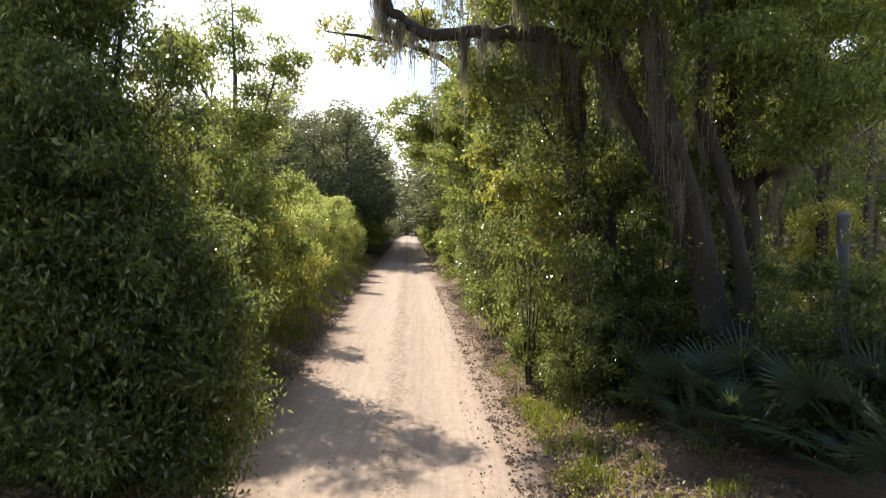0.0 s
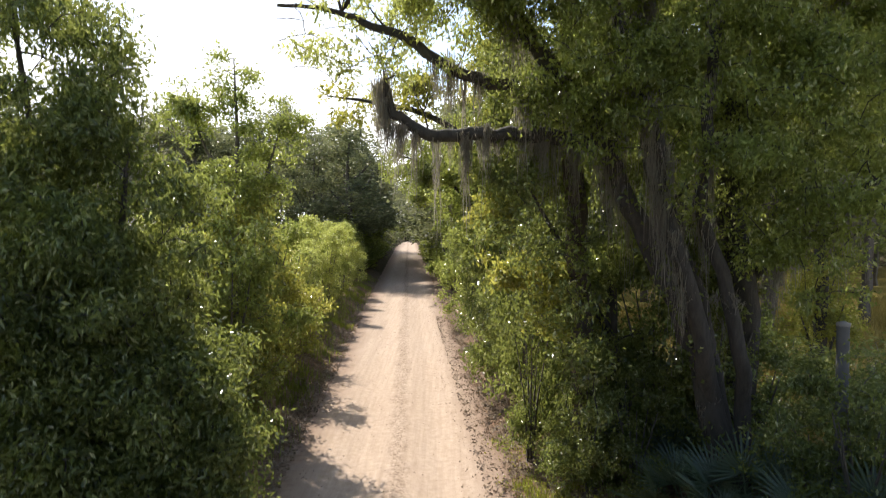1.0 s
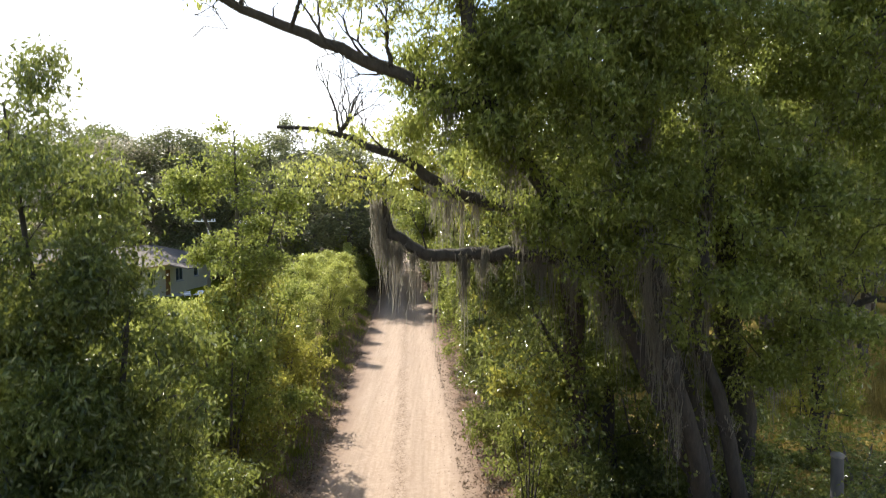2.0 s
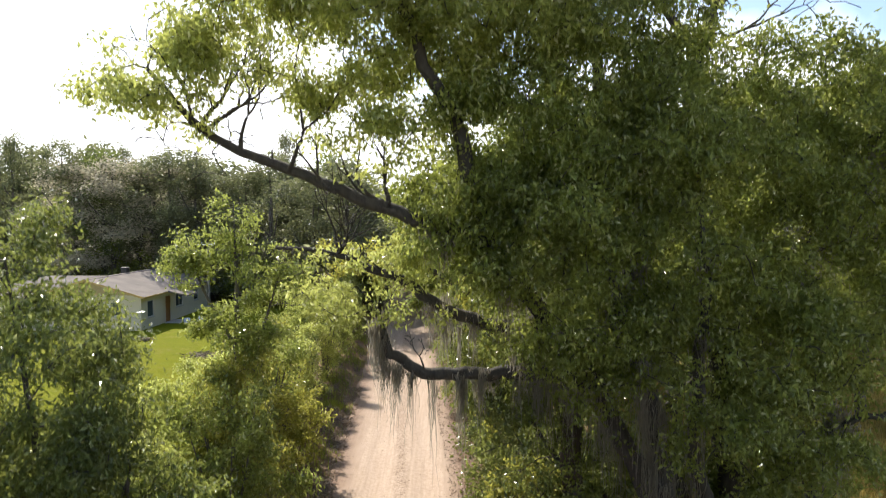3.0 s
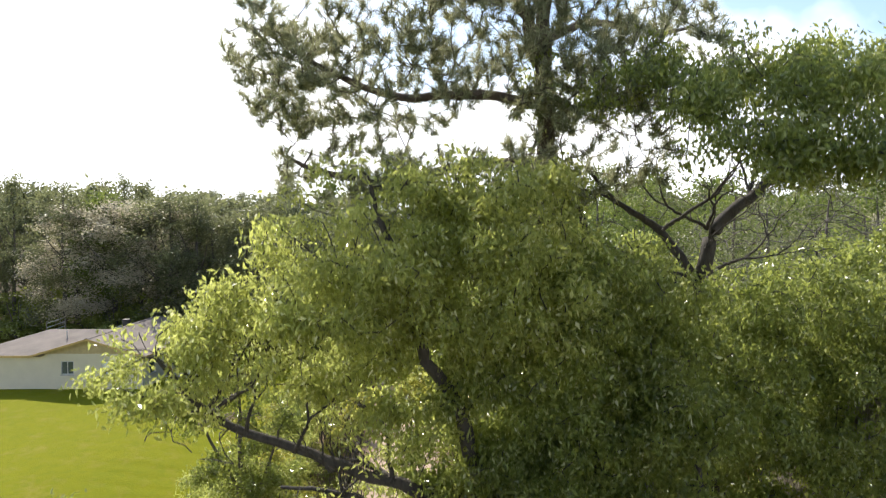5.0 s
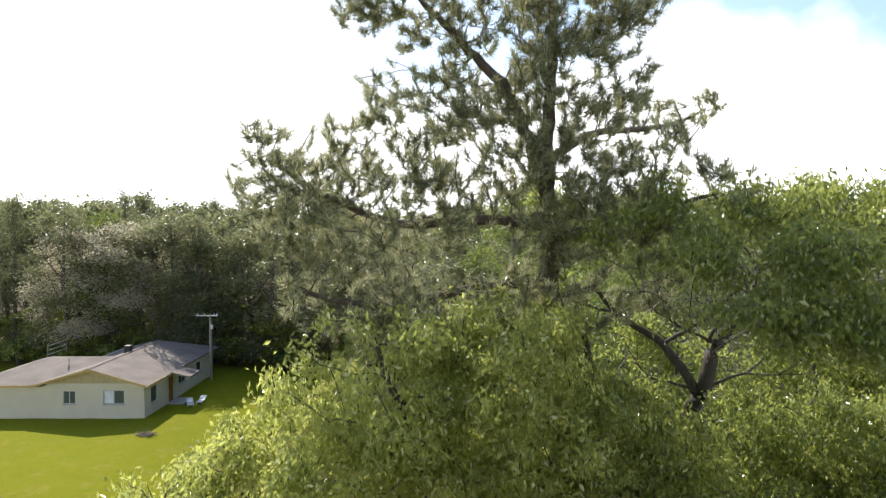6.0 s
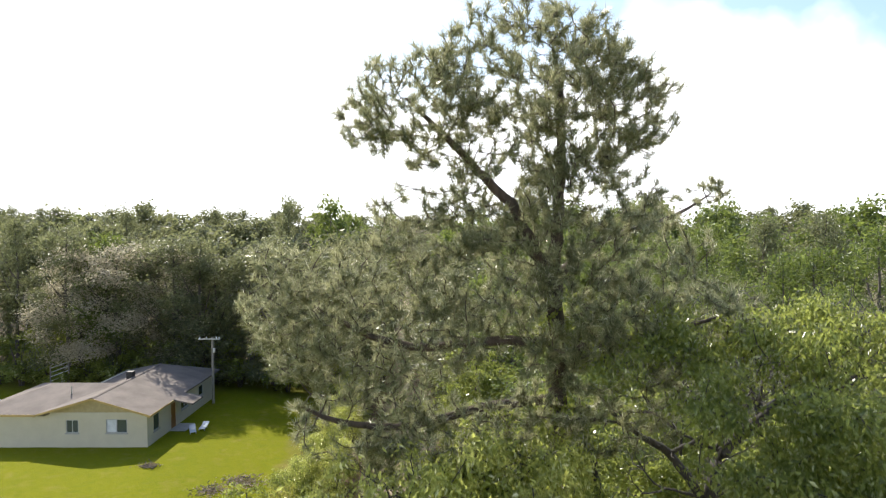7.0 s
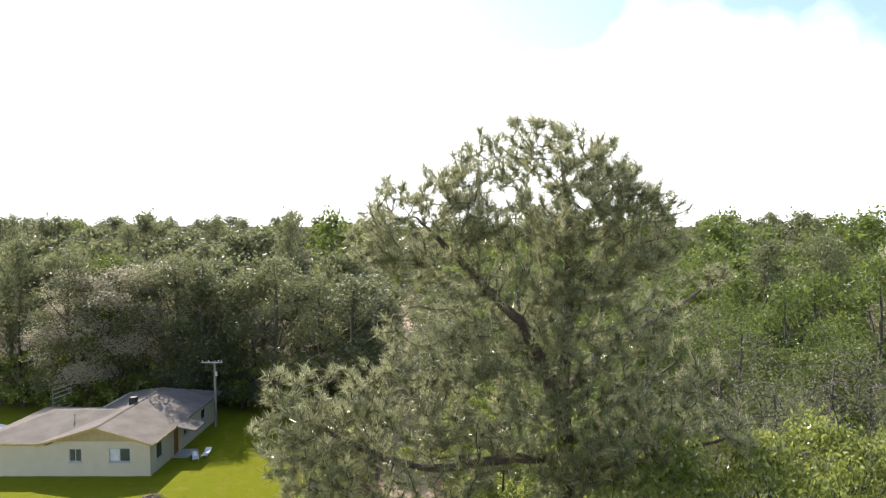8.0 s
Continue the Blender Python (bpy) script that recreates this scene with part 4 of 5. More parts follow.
# trees added out of view behind the camera, to darken the near foliage
for x, y, s_ in ((-7.8, -15, 1.2), (-7.2, -22, 1.3), (7.2, -16, 1.2), (7.0, -23, 1.3), (-14, -8, 1.2), (14, -9, 1.2), (0.5, -38, 1.6), (-5, -36, 1.4), (6, -36, 1.4)):
    put_wood(0, x, y, s_, 0.9, 57 * y)
for x, y in ((-11.2, 104), (-2.4, 108), (-12.0, 96), (-10.8, 191), (-14.5, 190), (-7.0, 190), (-3.5, 192)):
    put_wood(0, x, y, 1.5, 0.95, 20 * y)
for x, y, s_, sz in ((-20.3, 81, 0.8, 1.3), (105, 200, 1.3, 1.5), (118, 196, 1.5, 1.38), (-97, 150, 1.0, 1.34), (-72, 152, 1.0, 1.36), (-55, 150, 1.1, 1.32), (-48, 148, 1.1, 1.3), (-44, 86, 0.8, 1.22), (84, 180, 1.2, 1.42), (140, 240, 1.5, 1.5), (-125, 180, 1.2, 1.4), (62, 150, 1.0, 1.3)):
    put_wood(3, x, y, s_, sz, 31 * x)
for dist, gap in ((112, 9), (150, 12), (210, 15), (300, 20), (430, 26)):
    for x in np.arange(-0.86 * dist, 0.86 * dist, gap):
        if abs(x - road_x(dist)) < 4.5 and dist < 160:
            continue
        put_wood(int(wr.choice((4, 5), p=(0.75, 0.25) if x > 0 else (0.1, 0.9))), x + wr.uniform(-4, 4), dist + wr.uniform(-12, 12), wr.uniform(1.1, 1.7), wr.uniform(0.98, 1.32) + dist * 0.0006 + (0.1 if x > 0 else 0), wr.uniform(0, 360))
for x in np.arange(-80, 30, 2.6):
    xx, yy = x + prng.uniform(-1, 1), 60.5 + prng.uniform(-1.2, 1.5)
    if abs(xx - road_x(yy)) > 4:
        put_shrub(4, xx, yy + 1.5, prng.uniform(1.1, 1.6), prng.uniform(0.6, 1.5), prng.uniform(0, 360))

for x in np.arange(-78, -16, 3.4):
    put_shrub(4, x + prng.uniform(-1, 1), 69 + prng.uniform(-1.5, 1.5), 1.7, prng.uniform(1.4, 2.0), prng.uniform(0, 360))

# ---- the house ----
M_WALL = plain_mat("cream_stucco", (0.57, 0.53, 0.41), 0.85, vary=0.07, scale=0.8, relief=0.004)
M_TRIM = plain_mat("ochre_trim", (0.50, 0.35, 0.14), 0.7, vary=0.1)
M_SHINGLE = plain_mat("weathered_shingle", (0.18, 0.15, 0.128), 0.9, vary=0.28, scale=0.7, relief=0.012)
M_FRAME = plain_mat("grey_window_frame", (0.40, 0.41, 0.42), 0.5)
M_GLASS = glass_mat("window_glass")
M_BLIND = plain_mat("white_blind", (0.62, 0.65, 0.68), 0.6)
M_DOOR = plain_mat("brown_door", (0.28, 0.13, 0.04), 0.5)
M_CONC = plain_mat("concrete", (0.42, 0.41, 0.39), 0.9, relief=0.005)
M_METAL = plain_mat("galvanised_metal", (0.55, 0.56, 0.57), 0.4, 0.8)
M_BLACK = plain_mat("black_iron", (0.02, 0.02, 0.02), 0.6)
M_POLE = plain_mat("grey_pole_wood", (0.26, 0.235, 0.20), 0.85, relief=0.01)
HX, HY, HZ = -21.95, 45.0, 1.74          # the house's near corner and its floor
EAVE, RIDGE, APEX_X = HZ + 2.62, HZ + 3.82, -25.75
BACK, WING_BACK, WEST = 58.4, 53.4, -34.6
T = 0.2
LOW = HZ - 0.6


def slab(quad, thick):
    """A roof slope: a polygon with thickness below it."""
    bm = bmesh.new()
    top = [bm.verts.new(p) for p in quad]
    low = [bm.verts.new((p[0], p[1], p[2] - thick)) for p in quad]
    bm.faces.new(top), bm.faces.new(low[::-1])
    n = len(quad)
    for i in range(n):
        bm.faces.new((top[i], low[i], low[(i + 1) % n], top[(i + 1) % n]))
    bmesh.ops.recalc_face_normals(bm, faces=bm.faces[:])
    return bm


def pierced(u0, u1, z0, z1, holes, place):
    """One wall with openings through it; place(u, depth, z) lays it out."""
    us = sorted({u0, u1, *(h[0] for h in holes), *(h[1] for h in holes)})
    zs = sorted({z0, z1, *(h[2] for h in holes), *(h[3] for h in holes)})
    bm = bmesh.new()
    vs = {}

    def vert(i, k, d):
        if (i, k, d) not in vs:
            vs[i, k, d] = bm.verts.new(place(us[i], d, zs[k]))
        return vs[i, k, d]

    def solid(i, k):
        if not (0 <= i < len(us) - 1 and 0 <= k < len(zs) - 1):
            return False
        u, z = (us[i] + us[i + 1]) / 2, (zs[k] + zs[k + 1]) / 2
        return not any(h[0] < u < h[1] and h[2] < z < h[3] for h in holes)

    for i in range(len(us) - 1):
        for k in range(len(zs) - 1):
            if not solid(i, k):
                continue
            for d in (0, T):
                bm.faces.new((vert(i, k, d), vert(i + 1, k, d), vert(i + 1, k + 1, d), vert(i, k + 1, d)))
            for di, dk, a, b in ((-1, 0, (i, k), (i, k + 1)), (1, 0, (i + 1, k), (i + 1, k + 1)), (0, -1, (i, k), (i + 1, k)), (0, 1, (i, k + 1), (i + 1, k + 1))):
                if not solid(i + di, k + dk):
                    bm.faces.new((vert(*a, 0), vert(*b, 0), vert(*b, T), vert(*a, T)))
    bmesh.ops.recalc_face_normals(bm, faces=bm.faces[:])
    return bm


house = thing("house", "single-storey cream stucco house with low brown shingle roof", "house")
wins = [(-27.92, -27.0, HZ + 1.1, HZ + 2.08), (-24.98, -23.42, HZ + 1.1, HZ + 2.12)]
side_open = [(46.0, 47.0, HZ + 0.85, HZ + 2.1), (49.0, 49.95, HZ + 0.02, HZ + 2.07), (50.9, 52.3, HZ + 1.0, HZ + 2.1), (54.6, 55.6, HZ + 1.1, HZ + 2.0)]
part("wall", pierced(WEST, HX, LOW, EAVE, wins, lambda u, d, z: (u, HY + d, z)), M_WALL, house)
part("wall", pierced(HY + T, BACK - T, LOW, EAVE, side_open, lambda u, d, z: (HX - d, u, z)), M_WALL, house)
part("wall", boxes((-29.9, BACK - T, LOW, HX, BACK, EAVE)), M_WALL, house)
part("wall", boxes((WEST, HY + T, LOW, WEST + T, WING_BACK, EAVE)), M_WALL, house)
part("wall", boxes((WEST + T, WING_BACK - T, LOW, -29.9, WING_BACK, EAVE)), M_WALL, house)
part("wall", boxes((-30.1, WING_BACK, LOW, -29.9, BACK, EAVE)), M_WALL, house)
part("ceiling", boxes((WEST + T, HY + T, EAVE - 0.06, HX - T, WING_BACK - T, EAVE - 0.02)), M_WALL, house)
bm = bmesh.new()
GX0 = 2 * APEX_X - HX
gv = [bm.verts.new(p) for p in ((GX0, HY + 0.02, EAVE), (HX, HY + 0.02, EAVE), (APEX_X, HY + 0.02, RIDGE - 0.12))]
gw = [bm.verts.new((v.co.x, HY + T, v.co.z)) for v in gv]
bm.faces.new(gv), bm.faces.new(gw[::-1])
for i in range(3):
    bm.faces.new((gv[i], gw[i], gw[(i + 1) % 3], gv[(i + 1) % 3]))
part("gable", bm, plain_mat("tan_gable_board", (0.44, 0.36, 0.20), 0.8), house, "tan boarded gable")
F0, B1 = HY - 0.5, BACK + 0.4
RX, LX, ZE = HX + 0.45, GX0 - 0.45, EAVE - 0.05
HIP = B1 - 3.2
part("roof", slab([(RX, F0, ZE), (RX, B1, ZE), (APEX_X, HIP, RIDGE), (APEX_X, F0, RIDGE)], 0.12), M_SHINGLE, house)
part("roof", slab([(APEX_X, F0, RIDGE), (APEX_X, HIP, RIDGE), (LX, B1, ZE), (LX, F0, ZE)], 0.12), M_SHINGLE, house)
part("roof", slab([(RX, B1, ZE), (LX, B1, ZE), (APEX_X, HIP, RIDGE)], 0.12), M_SHINGLE, house)
WR, WY = HZ + 3.72, 49.2
part("roof", slab([(WEST + 3.3, WY, WR), (WEST - 0.5, F0 + 0.2, ZE - 0.01), (LX + 0.7, F0 + 0.2, ZE - 0.01), (APEX_X - 0.4, WY, WR)], 0.12), M_SHINGLE, house)
part("roof", slab([(APEX_X - 0.4, WY, WR), (LX + 0.7, WING_BACK + 0.4, ZE - 0.01), (WEST - 0.5, WING_BACK + 0.4, ZE - 0.01), (WEST + 3.3, WY, WR)], 0.12), M_SHINGLE, house)
part("roof", slab([(WEST - 0.5, F0 + 0.2, ZE - 0.01), (WEST + 3.3, WY, WR), (WEST - 0.5, WING_BACK + 0.4, ZE - 0.01)], 0.12), M_SHINGLE, house)
part("porch_roof", slab([(RX - 0.02, 48.5, ZE + 0.02), (RX + 1.5, 48.5, ZE - 0.3), (RX + 1.5, 50.6, ZE - 0.3), (RX - 0.02, 50.6, ZE + 0.02)], 0.12), M_SHINGLE, house)
# rows of ridge caps
part("ridge_cap", slab([(APEX_X - 0.14, F0 - 0.01, RIDGE - 0.005), (APEX_X, F0 - 0.01, RIDGE + 0.04), (APEX_X + 0.14, F0 - 0.01, RIDGE - 0.005), (APEX_X + 0.14, HIP, RIDGE - 0.005), (APEX_X, HIP, RIDGE + 0.04), (APEX_X - 0.14, HIP, RIDGE - 0.005)], 0.03), M_SHINGLE, house)
# fascia boards along the gable and the eaves
for x_low in (RX, LX):
    part("fascia", slab([(APEX_X, F0 - 0.03, RIDGE - 0.01), (APEX_X, F0 - 0.004, RIDGE - 0.01), (x_low, F0 - 0.004, ZE - 0.01), (x_low, F0 - 0.03, ZE - 0.01)], 0.15), M_TRIM, house, "ochre painted board")
part("fascia", boxes((WEST - 0.5, F0 + 0.17, ZE - 0.17, LX - 0.01, F0 + 0.196, ZE - 0.02)), M_TRIM, house, "ochre painted board")
part("fascia", boxes((RX + 0.004, F0, ZE - 0.15, RX + 0.03, 48.4, ZE - 0.01)), M_TRIM, house, "ochre painted board")


def framed(u0, u1, z0, z1, place, mullion, pale):
    """A window set into its wall: frame, panes and sill."""
    bars = [(u0, u0 + 0.06, z0, z1), (u1 - 0.06, u1, z0, z1), (u0 + 0.06, u1 - 0.06, z0, z0 + 0.06), (u0 + 0.06, u1 - 0.06, z1 - 0.06, z1)]
    mid = (u0 + u1) / 2
    if mullion:
        bars.append((mid - 0.03, mid + 0.03, z0 + 0.06, z1 - 0.06))
    w = part("window", boxes(*(place(a, b, c, d, 0.03, 0.1) for a, b, c, d in bars)), M_FRAME, house)
    if mullion:
        part("pane", boxes(place(u0 + 0.06, mid - 0.03, z0 + 0.06, z1 - 0.06, 0.06, 0.07)), M_BLIND if pale else M_GLASS, w, "white blind behind glass" if pale else "")
        part("pane", boxes(place(mid + 0.03, u1 - 0.06, z0 + 0.06, z1 - 0.06, 0.06, 0.07)), M_GLASS, w)
    else:
        part("pane", boxes(place(u0 + 0.06, u1 - 0.06, z0 + 0.06, z1 - 0.06, 0.06, 0.07)), M_GLASS, w)
    part("sill", boxes(place(u0 - 0.06, u1 + 0.06, z0 - 0.08, z0 - 0.002, -0.06, -0.003)), M_CONC, w)


def on_front(a, b, c, d, n0, n1):
    return (a, HY + n0, c, b, HY + n1, d)


def on_side(a, b, c, d, n0, n1):
    return (HX - n1, a, c, HX - n0, b, d)


for i, (u0, u1, z0, z1) in enumerate(wins):
    framed(u0, u1, z0, z1, on_front, True, i == 1)
for i, (u0, u1, z0, z1) in enumerate(side_open):
    if i == 1:
        d = part("door", boxes((HX - 0.12, u0, z0, HX - 0.06, u1, z1)), M_DOOR, house, "brown painted front door")
        part("handle", boxes((HX - 0.058, u0 + 0.08, z0 + 1.0, HX - 0.03, u0 + 0.14, z0 + 1.1)), M_METAL, d)
    else:
        framed(u0, u1, z0, z1, on_side, i == 2, False)
part("porch_floor", boxes((HX + 0.004, 48.6, LOW, HX + 1.3, 50.5, HZ + 0.06), bevel=0.02), M_CONC, house, "grey concrete porch slab")
ch = part("chimney", boxes((-26.3, 50.6, RIDGE - 0.4, -25.8, 51.1, RIDGE + 0.45), bevel=0.02), M_BLACK, house, "black metal chimney")
V, F = tubes([([(-29.0, 47.6, RIDGE - 0.7), (-29.0, 47.6, RIDGE + 0.05)], [0.05, 0.05])], 8)
part("vent_pipe", np_mesh("vent_pipe", V, F, True), M_METAL, house)

# ---- the utility pole ----
px, py = -21.28, 56.3
pz = gz(px, py)
pole = thing("utility_pole", "grey wooden utility pole with a crossarm and lamp", "utility pole")
V, F = tubes([([(px, py, pz - 0.4), (px, py, pz + 3.2), (px, py, pz + 6.1)], [0.14, 0.12, 0.1])], 10)
part("pole", np_mesh("pole", V, F, True), M_POLE, pole)
part("crossarm", boxes((px - 1.25, py - 0.16, pz + 5.87, px + 0.75, py - 0.1, pz + 5.97), bevel=0.01), M_METAL, pole)
for dx in (-1.1, -0.5, 0.4, 0.65):
    V, F = tubes([([(px + dx, py - 0.13, pz + 5.97), (px + dx, py - 0.13, pz + 6.08), (px + dx, py - 0.13, pz + 6.14)], [0.05, 0.06, 0.02])], 8)
    part("insulator", np_mesh("insulator", V, F, True), M_BLIND, pole)
part("meter_box", boxes((px + 0.1, py - 0.3, pz + 4.7, px + 0.32, py - 0.11, pz + 5.1), bevel=0.02), M_METAL, pole)


# ---- palmettos on the near bank ----
def frond_mesh(seed):
    """A fan leaf on its stalk, along +y, the fan drooping at the tips."""
    rng = np.random.default_rng(seed)
    V, F = [], []
    for f in (0.0, 0.5, 1.0):
        p = np.array([0, 0.86 * f, 0.0])
        V += [p + np.array([-0.012, 0, 0]), p + np.array([0, 0, 0.014]), p + np.array([0.012, 0, 0])]
    for c in (0, 3):
        F += [(c, c + 1, c + 4, c + 3), (c + 1, c + 2, c + 5, c + 4)]
    n = 22
    up = np.array([0, 0, 1.0])
    for k in range(n):
        a = math.radians(-105 + 210 * k / (n - 1))
        d = np.array([math.sin(a), math.cos(a), 0.0])
        sd = np.array([math.cos(a), -math.sin(a), 0.0])
        L = 0.62 * (0.75 + 0.25 * math.cos(a * 0.8)) * rng.uniform(0.9, 1.08)
        o, droop = np.array([0, 0.85, 0.0]), rng.uniform(0.05, 0.2)
        ring = [6, 7, 8]
        for f, w in ((0.45, 0.021), (0.8, 0.012), (1.0, 0.001)):
            p = o + d * L * f - up * droop * L * f ** 3 + up * 0.05 * math.cos(a) * f
            b = len(V)
            V += [p - sd * w, p + up * w * 0.5, p + sd * w]
            F += [(ring[0], ring[1], b + 1, b), (ring[1], ring[2], b + 2, b + 1)]
            ring = [b, b + 1, b + 2]
    return np_mesh("frond", np.array(V), np.array(F))


fronds = [frond_mesh(k) for k in (1, 2, 3)]
for me in fronds:
    me.materials.append(M_PALM)


def palmetto(x, y, s, seed):
    rng = np.random.default_rng(seed)
    ob = thing("palmetto", "dark green saw palmetto with spreading fan fronds", "palmetto", "palmettos on the bank", at=pose(x, y, gz(x, y) - 0.02, 0, 0, rng.uniform(0, 360)))
    V, F = tubes([([(0, 0, -0.1), (0.02, 0, 0.1), (0, 0.03, 0.28)], [0.1, 0.11, 0.05])], 7)
    part("stem", np_mesh("stem", V, F, True), M_BARK, ob)
    n = 11
    for k in range(n):
        tilt = rng.uniform(12, 70)
        m = pose(0, 0, 0.2, 0, 0, k * 360 / n * 2.1 + rng.uniform(-15, 15)) @ pose(0, 0, 0, tilt, rng.uniform(-25, 25), 0)
        part("frond", fronds[k % 3], M_PALM, ob, at=m)
    ob.scale = (s, s, s)


for k, (x, y, s_) in enumerate(((5.5, 8.1, 1.25), (4.7, 9.3, 1.2), (4.0, 10.1, 0.95), (3.5, 12.6, 1.1), (6.3, 9.4, 1.25), (5.6, 7.0, 1.1), (3.9, 8.9, 0.7), (6.9, 8.3, 1.2), (4.7, 11.8, 1.0))):
    palmetto(x, y, s_, 70 + k)

# ---- loose cover: dead leaves, grass, gravel ----
lr = np.random.default_rng(14)


def strip(n, d0, d1, y0, y1, sides=(-1, 1)):
    y = y0 + (y1 - y0) * lr.uniform(0, 1, n) ** 1.5
    d = (d0 + (d1 - d0) * lr.uniform(0, 1, n) ** 1.4) * lr.choice(sides, n)
    x = road_x(y) + d
    return x, y


x, y = strip(38000, 2.1, 5.5, 5, 36)
lit = new("dead_leaves", leaf_mesh("dead_leaves", np.stack([x, y, ground_z(x, y) + 0.015 + lr.uniform(0, 0.03, len(x))], 1), 0.075, 0.04, lr, 0.0, 0.75))
lit.data.materials.append(M_LITTER)
tagged(lit, "brown and grey dead leaves strewn along the banks", "dead leaves", kind="stuff")


def blades(name, x, y, height, width, label, mat, lean=0.35):
    n = len(x)
    p = np.stack([x, y, ground_z(x, y) - 0.02], 1)
    h = height * lr.uniform(0.45, 1.2, n)
    a = lr.uniform(0, 2 * np.pi, n)
    ln = lr.uniform(0.1, lean, n) * h
    tip = p + np.stack([np.cos(a) * ln, np.sin(a) * ln, h], 1)
    mid = p + np.stack([np.cos(a) * ln * 0.3, np.sin(a) * ln * 0.3, h * 0.6], 1)
    b = lr.uniform(0, np.pi, n)
    sd = np.stack([np.cos(b), np.sin(b), 0 * b], 1) * width
    V = np.stack([p - sd, p + sd, mid + sd * 0.7, tip, mid - sd * 0.7], 1).reshape(-1, 3)
    ob = new(name, np_mesh(name, V, np.arange(5 * n).reshape(-1, 5)))
    ob.data.materials.append(mat)
    return tagged(ob, label, "grass", kind="stuff")


def clumps(cx, cy, per, r):
    x = np.repeat(cx, per) + lr.normal(size=len(cx) * per) * r
    y = np.repeat(cy, per) + lr.normal(size=len(cx) * per) * r
    return x, y


cx, cy = strip(70, 2.9, 5.2, 6.0, 13, (1,))
x, y = clumps(cx, cy, 60, 0.13)
blades("bank_grass", x, y, 0.22, 0.006, "yellow-green grass tufts on the road bank", M_GRASS)
cx, cy = strip(160, 2.9, 4.2, 14, 60, (-1,))
x, y = clumps(cx, cy, 40, 0.3)
blades("verge_grass", x, y, 0.35, 0.012, "bright green grass along the road edge", M_GRASS)
cx, cy = lr.uniform(7.5, 24, 900), lr.uniform(9, 34, 900)
x, y = clumps(cx, cy, 26, 0.3)
blades("field_grass", x, y, 0.7, 0.012, "tall golden dry grass in the field", M_STRAW)
# low green weeds on the bank
cx, cy = strip(45, 2.75, 4.4, 6.5, 16, (1,))
x, y = clumps(cx, cy, 60, 0.2)
weed = new("weeds", leaf_mesh("weeds", np.stack([x, y, ground_z(x, y) + lr.uniform(0.02, 0.25, len(x))], 1), 0.06, 0.035, lr, 0.1, 0.3))
weed.data.materials.append(M_BUSH)
tagged(weed, "low leafy green weeds on the bank", "weeds", kind="stuff")
# gravel on the crown of the road and clods along its edges
def stones(name, x, y, z, r, label, category, mat):
    n = len(x)
    octa = np.array([(1, 0, 0), (0, 1, 0), (-1, 0, 0), (0, -1, 0), (0, 0, 0.7), (0, 0, -0.7)], float)
    tri = np.array([(0, 1, 4), (1, 2, 4), (2, 3, 4), (3, 0, 4), (1, 0, 5), (2, 1, 5), (3, 2, 5), (0, 3, 5)])
    a = lr.uniform(0, 6.28, n)
    rot = np.stack([np.stack([np.cos(a), -np.sin(a)], 1), np.stack([np.sin(a), np.cos(a)], 1)], 1)
    P = octa[None] * lr.uniform(0.6, 1.4, (n, 6, 1)) * r[:, None, None]
    P[:, :, :2] = np.einsum("nij,nkj->nki", rot, P[:, :, :2])
    P += np.stack([x, y, z], 1)[:, None]
    ob = new(name, np_mesh(name, P.reshape(-1, 3), (np.arange(n)[:, None, None] * 6 + tri[None]).reshape(-1, 3)))
    ob.data.materials.append(mat)
    return tagged(ob, label, category, kind="stuff")


x, y = strip(6500, 2.05, 4.0, 5.5, 34)
stones("soil_clods", x, y, ground_z(x, y), 0.015 + 0.085 * lr.uniform(0, 1, len(x)) ** 4, "grey-brown lumps of soil on the road banks", "soil", plain_mat("clod_soil", (0.30, 0.23, 0.17), 0.95))
n = 9000
y = 4.5 + 40 * lr.uniform(0, 1, n) ** 1.6
d = np.where(lr.random(n) < 0.45, 0.3 + lr.normal(size=n) * 0.13, lr.choice((-1, 1), n) * (2.15 + lr.normal(size=n) * 0.3))
d = np.where(lr.random(n) < 0.05, lr.uniform(-2.3, 2.3, n), d)
r = 0.007 + 0.02 * lr.uniform(0, 1, n) ** 3
stones("gravel", road_x(y) + d, y, 0.03 + 0 * y, r, "small brown stones along the road crown", "gravel", plain_mat("brown_gravel", (0.19, 0.13, 0.092), 0.9))

# ---- by the house ----
for k, (x, y) in enumerate(((-20.0, 48.4), (-19.5, 49.3))):
    z = gz(x, y)
    lo = thing("garden_lounger", "white garden lounger lying on the lawn by the porch", "lounger", "loungers by the porch", at=pose(x, y, z, 0, 0, 25 - 20 * k))
    lo.scale = (0.8, 0.8, 0.8)
    part("seat", boxes((-0.3, -0.7, 0.18, 0.3, 0.4, 0.24), bevel=0.015), M_BLIND, lo)
    bm = boxes((-0.3, 0.0, -0.03, 0.3, 0.7, 0.03), bevel=0.015)
    part("backrest", bm, M_BLIND, lo, at=pose(0, 0.4, 0.21, 18, 0, 0))
    for sx in (-0.26, 0.26):
        for sy in (-0.6, 0.3):
            part("leg", boxes((sx - 0.025, sy - 0.025, 0, sx + 0.025, sy + 0.025, 0.19)), M_METAL, lo)


M_HAY = leaf_mat("bleached_leaf", (0.26, 0.2, 0.14), (0.46, 0.38, 0.28), trans=0.2, rough=0.8, glow=(0.4, 0.32, 0.2))


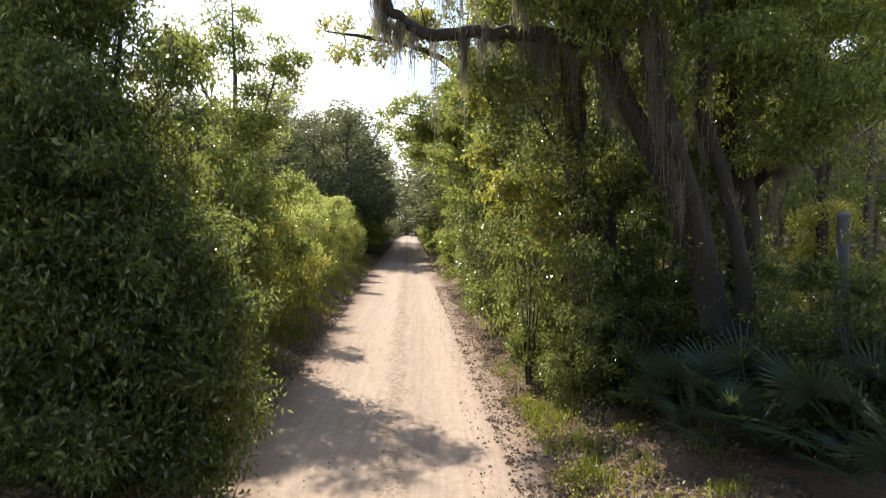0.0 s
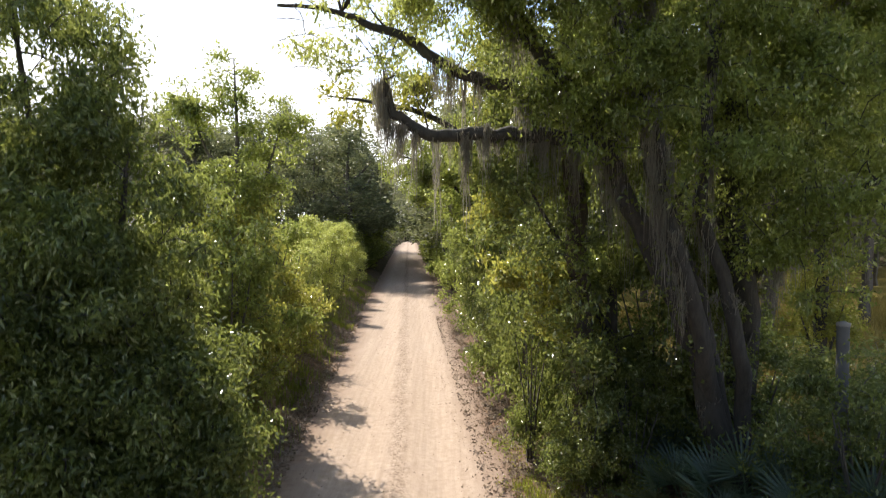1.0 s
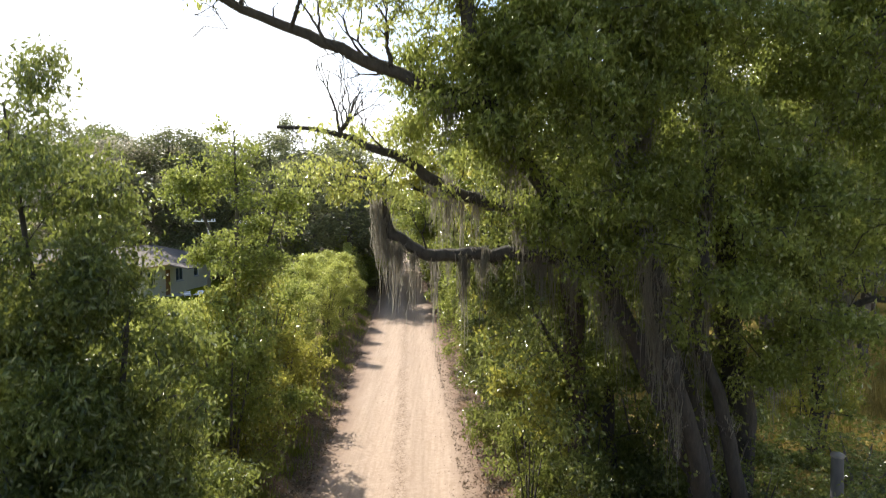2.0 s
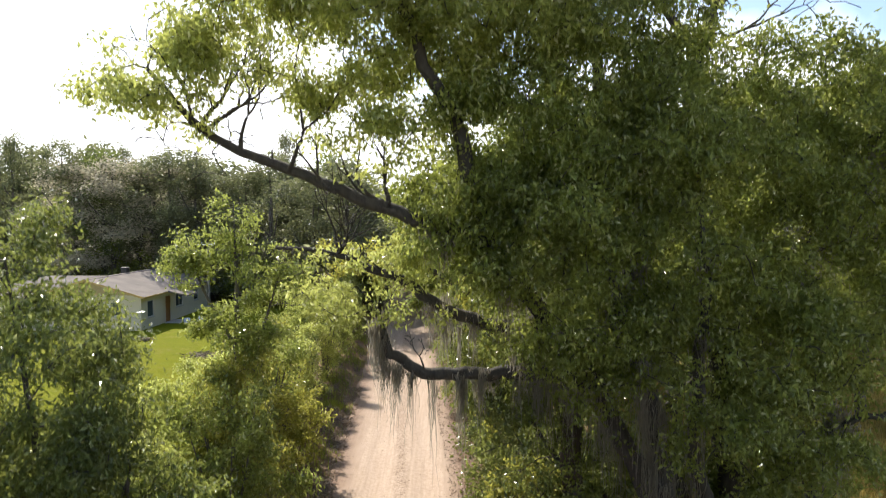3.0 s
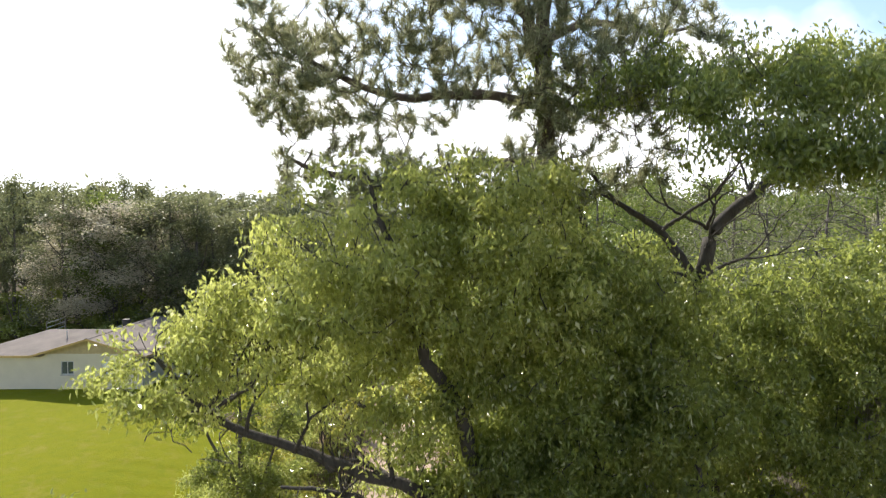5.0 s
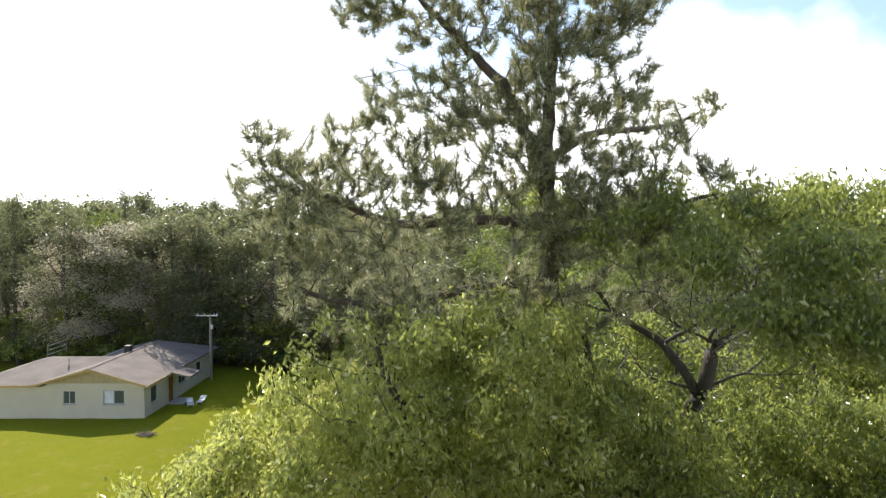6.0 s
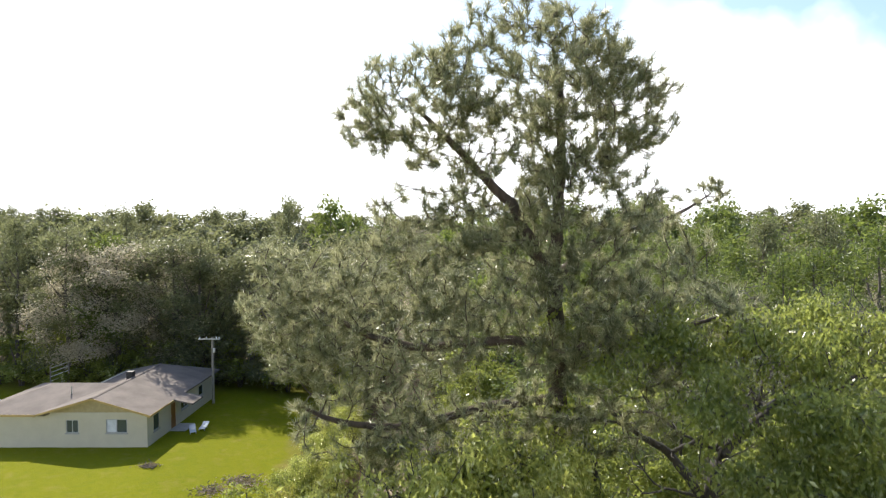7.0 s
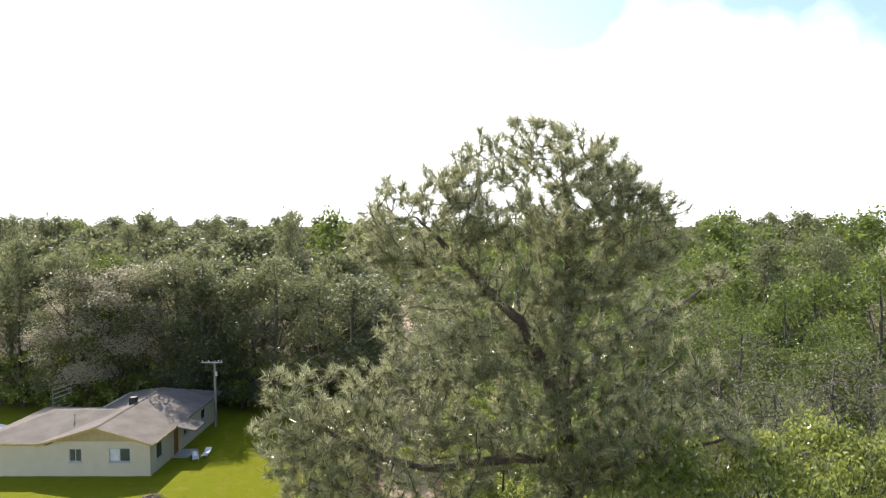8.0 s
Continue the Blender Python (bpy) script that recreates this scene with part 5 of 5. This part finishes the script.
def brush_pile(x, y, r, n, seed):
    """A low heap of cut twigs and dead leaves."""
    rng = np.random.default_rng(seed)
    ob = thing("brush_pile", "low heap of grey twigs and dead leaves on the lawn", "brush pile", "brush piles on the lawn", at=pose(x, y, gz(x, y)))
    paths = []
    for _ in range(n):
        c = rng.normal(size=3) * [r * 0.6, r * 0.35, 0.0]
        c[2] = abs(rng.normal()) * 0.12 + 0.03
        dd = unit(rng.normal(size=3) * [1, 1, 0.15]) * rng.uniform(0.3, 0.9)
        paths.append(([c - dd / 2, c + rng.normal(size=3) * 0.03, c + dd / 2], [0.025, 0.02, 0.008]))
    V, F = tubes(paths, 4)
    tagged(part("twigs", np_mesh("twigs", V, F), M_TWIG, ob), kind="stuff")
    c = rng.normal(size=(n * 12, 3)) * [r * 0.6, r * 0.35, 0.0]
    c[:, 2] = np.abs(rng.normal(size=n * 12)) * 0.08 + 0.02
    part("leaves", leaf_mesh("leaves", c, 0.16, 0.1, rng, 0, 0.8), M_HAY, ob)


brush_pile(-13.6, 40.4, 1.3, 40, 1)
brush_pile(-15.2, 38.6, 1.2, 36, 2)
brush_pile(-20.2, 41.4, 0.5, 16, 3)

# a tubular farm gate leaning behind the house
gate = thing("farm_gate", "grey metal farm gate standing behind the house", "gate", at=pose(-37.3, 59.5, gz(-37.3, 59.5), 0, 0, 15))
for k in range(6):
    z = 0.4 + 0.42 * k
    V, F = tubes([([(-0.8, 0, z), (0.8, 0, z + 0.55)], [0.04, 0.04])], 6)
    part("rail", np_mesh("rail", V, F, True), M_METAL, gate)
for dx, h in ((-0.8, 2.7), (0.8, 3.2)):
    V, F = tubes([([(dx, 0, -0.3), (dx, 0, h)], [0.07, 0.06])], 8)
    part("gate_post", np_mesh("gate_post", V, F, True), M_POLE, gate)

# a tall grey post at the field edge
px, py = 6.25, 9.7
post = thing("field_post", "tall weathered grey timber post at the field edge", "post", at=pose(px, py, gz(px, py)))
V, F = tubes([([(0, 0, -0.3), (0.01, 0, 1.8), (0, 0, 3.55)], [0.1, 0.095, 0.09])], 12)
part("shaft", np_mesh("shaft", V, F, True), plain_mat("dark_weathered_wood", (0.13, 0.125, 0.12), 0.9, relief=0.01), post)
V, F = tubes([([(0, 0, 3.551), (0, 0, 3.6), (0, 0, 3.63)], [0.1, 0.1, 0.01])], 12)
part("cap", np_mesh("cap", V, F, True), M_POLE, post)

# a parked car beyond the end of the house
car = thing("car", "dark car with pale roof parked behind the house", "car", at=pose(-37.6, 51.6, gz(-37.6, 51.6), 0, 0, 70))
M_PAINT = plain_mat("car_paint", (0.5, 0.52, 0.55), 0.25, 0.3, vary=0.04)
M_TYRE = plain_mat("tyre_rubber", (0.02, 0.02, 0.02), 0.9)


def loft(sections):
    """A closed body from cross-sections (y, half width, z low, z high)."""
    bm = bmesh.new()
    rings = []
    for y, w, z0, z1 in sections:
        rings.append([bm.verts.new(p) for p in ((-w, y, z0), (w, y, z0), (w, y, z0 + (z1 - z0) * 0.6), (w * 0.86, y, z1), (-w * 0.86, y, z1), (-w, y, z0 + (z1 - z0) * 0.6))])
    for a, b in zip(rings, rings[1:]):
        for k in range(6):
            bm.faces.new((a[k], a[(k + 1) % 6], b[(k + 1) % 6], b[k]))
    bm.faces.new(rings[0][::-1]), bm.faces.new(rings[-1])
    bmesh.ops.recalc_face_normals(bm, faces=bm.faces[:])
    bmesh.ops.bevel(bm, geom=bm.edges[:], offset=0.03, segments=2, affect="EDGES", profile=0.5)
    return bm


part("body", loft([(-2.2, 0.72, 0.42, 0.72), (-1.9, 0.86, 0.3, 0.88), (-0.9, 0.88, 0.28, 0.98), (1.3, 0.88, 0.28, 1.0), (2.0, 0.84, 0.3, 0.95), (2.2, 0.76, 0.4, 0.8)]), M_PAINT, car)
cabin = part("cabin", loft([(-0.95, 0.76, 0.96, 1.0), (-0.3, 0.7, 0.96, 1.42), (1.0, 0.7, 0.96, 1.44), (1.75, 0.74, 0.96, 1.02)]), M_GLASS, car, "dark tinted windows")
part("roof", boxes((-0.56, -0.25, 1.43, 0.56, 0.98, 1.47), bevel=0.015), M_BLIND, cabin, "pale roof panel")
for sx in (-0.84, 0.84):
    for sy in (-1.4, 1.35):
        V, F = tubes([([(sx - 0.1, sy, 0.32), (sx - 0.09, sy, 0.32), (sx + 0.09, sy, 0.32), (sx + 0.1, sy, 0.32)], [0.2, 0.32, 0.32, 0.2])], 18)
        wheel = part("wheel", np_mesh("wheel", V, F, True), M_TYRE, car)
        V, F = tubes([([(sx - 0.105, sy, 0.32), (sx - 0.1, sy, 0.32), (sx + 0.1, sy, 0.32), (sx + 0.105, sy, 0.32)], [0.02, 0.19, 0.19, 0.02])], 14)
        part("rim", np_mesh("rim", V, F, True), M_METAL, wheel)
for sx in (-0.6, 0.6):
    part("headlight", boxes((sx - 0.14, -2.2, 0.58, sx + 0.14, -2.13, 0.7), bevel=0.02), M_BLIND, car)
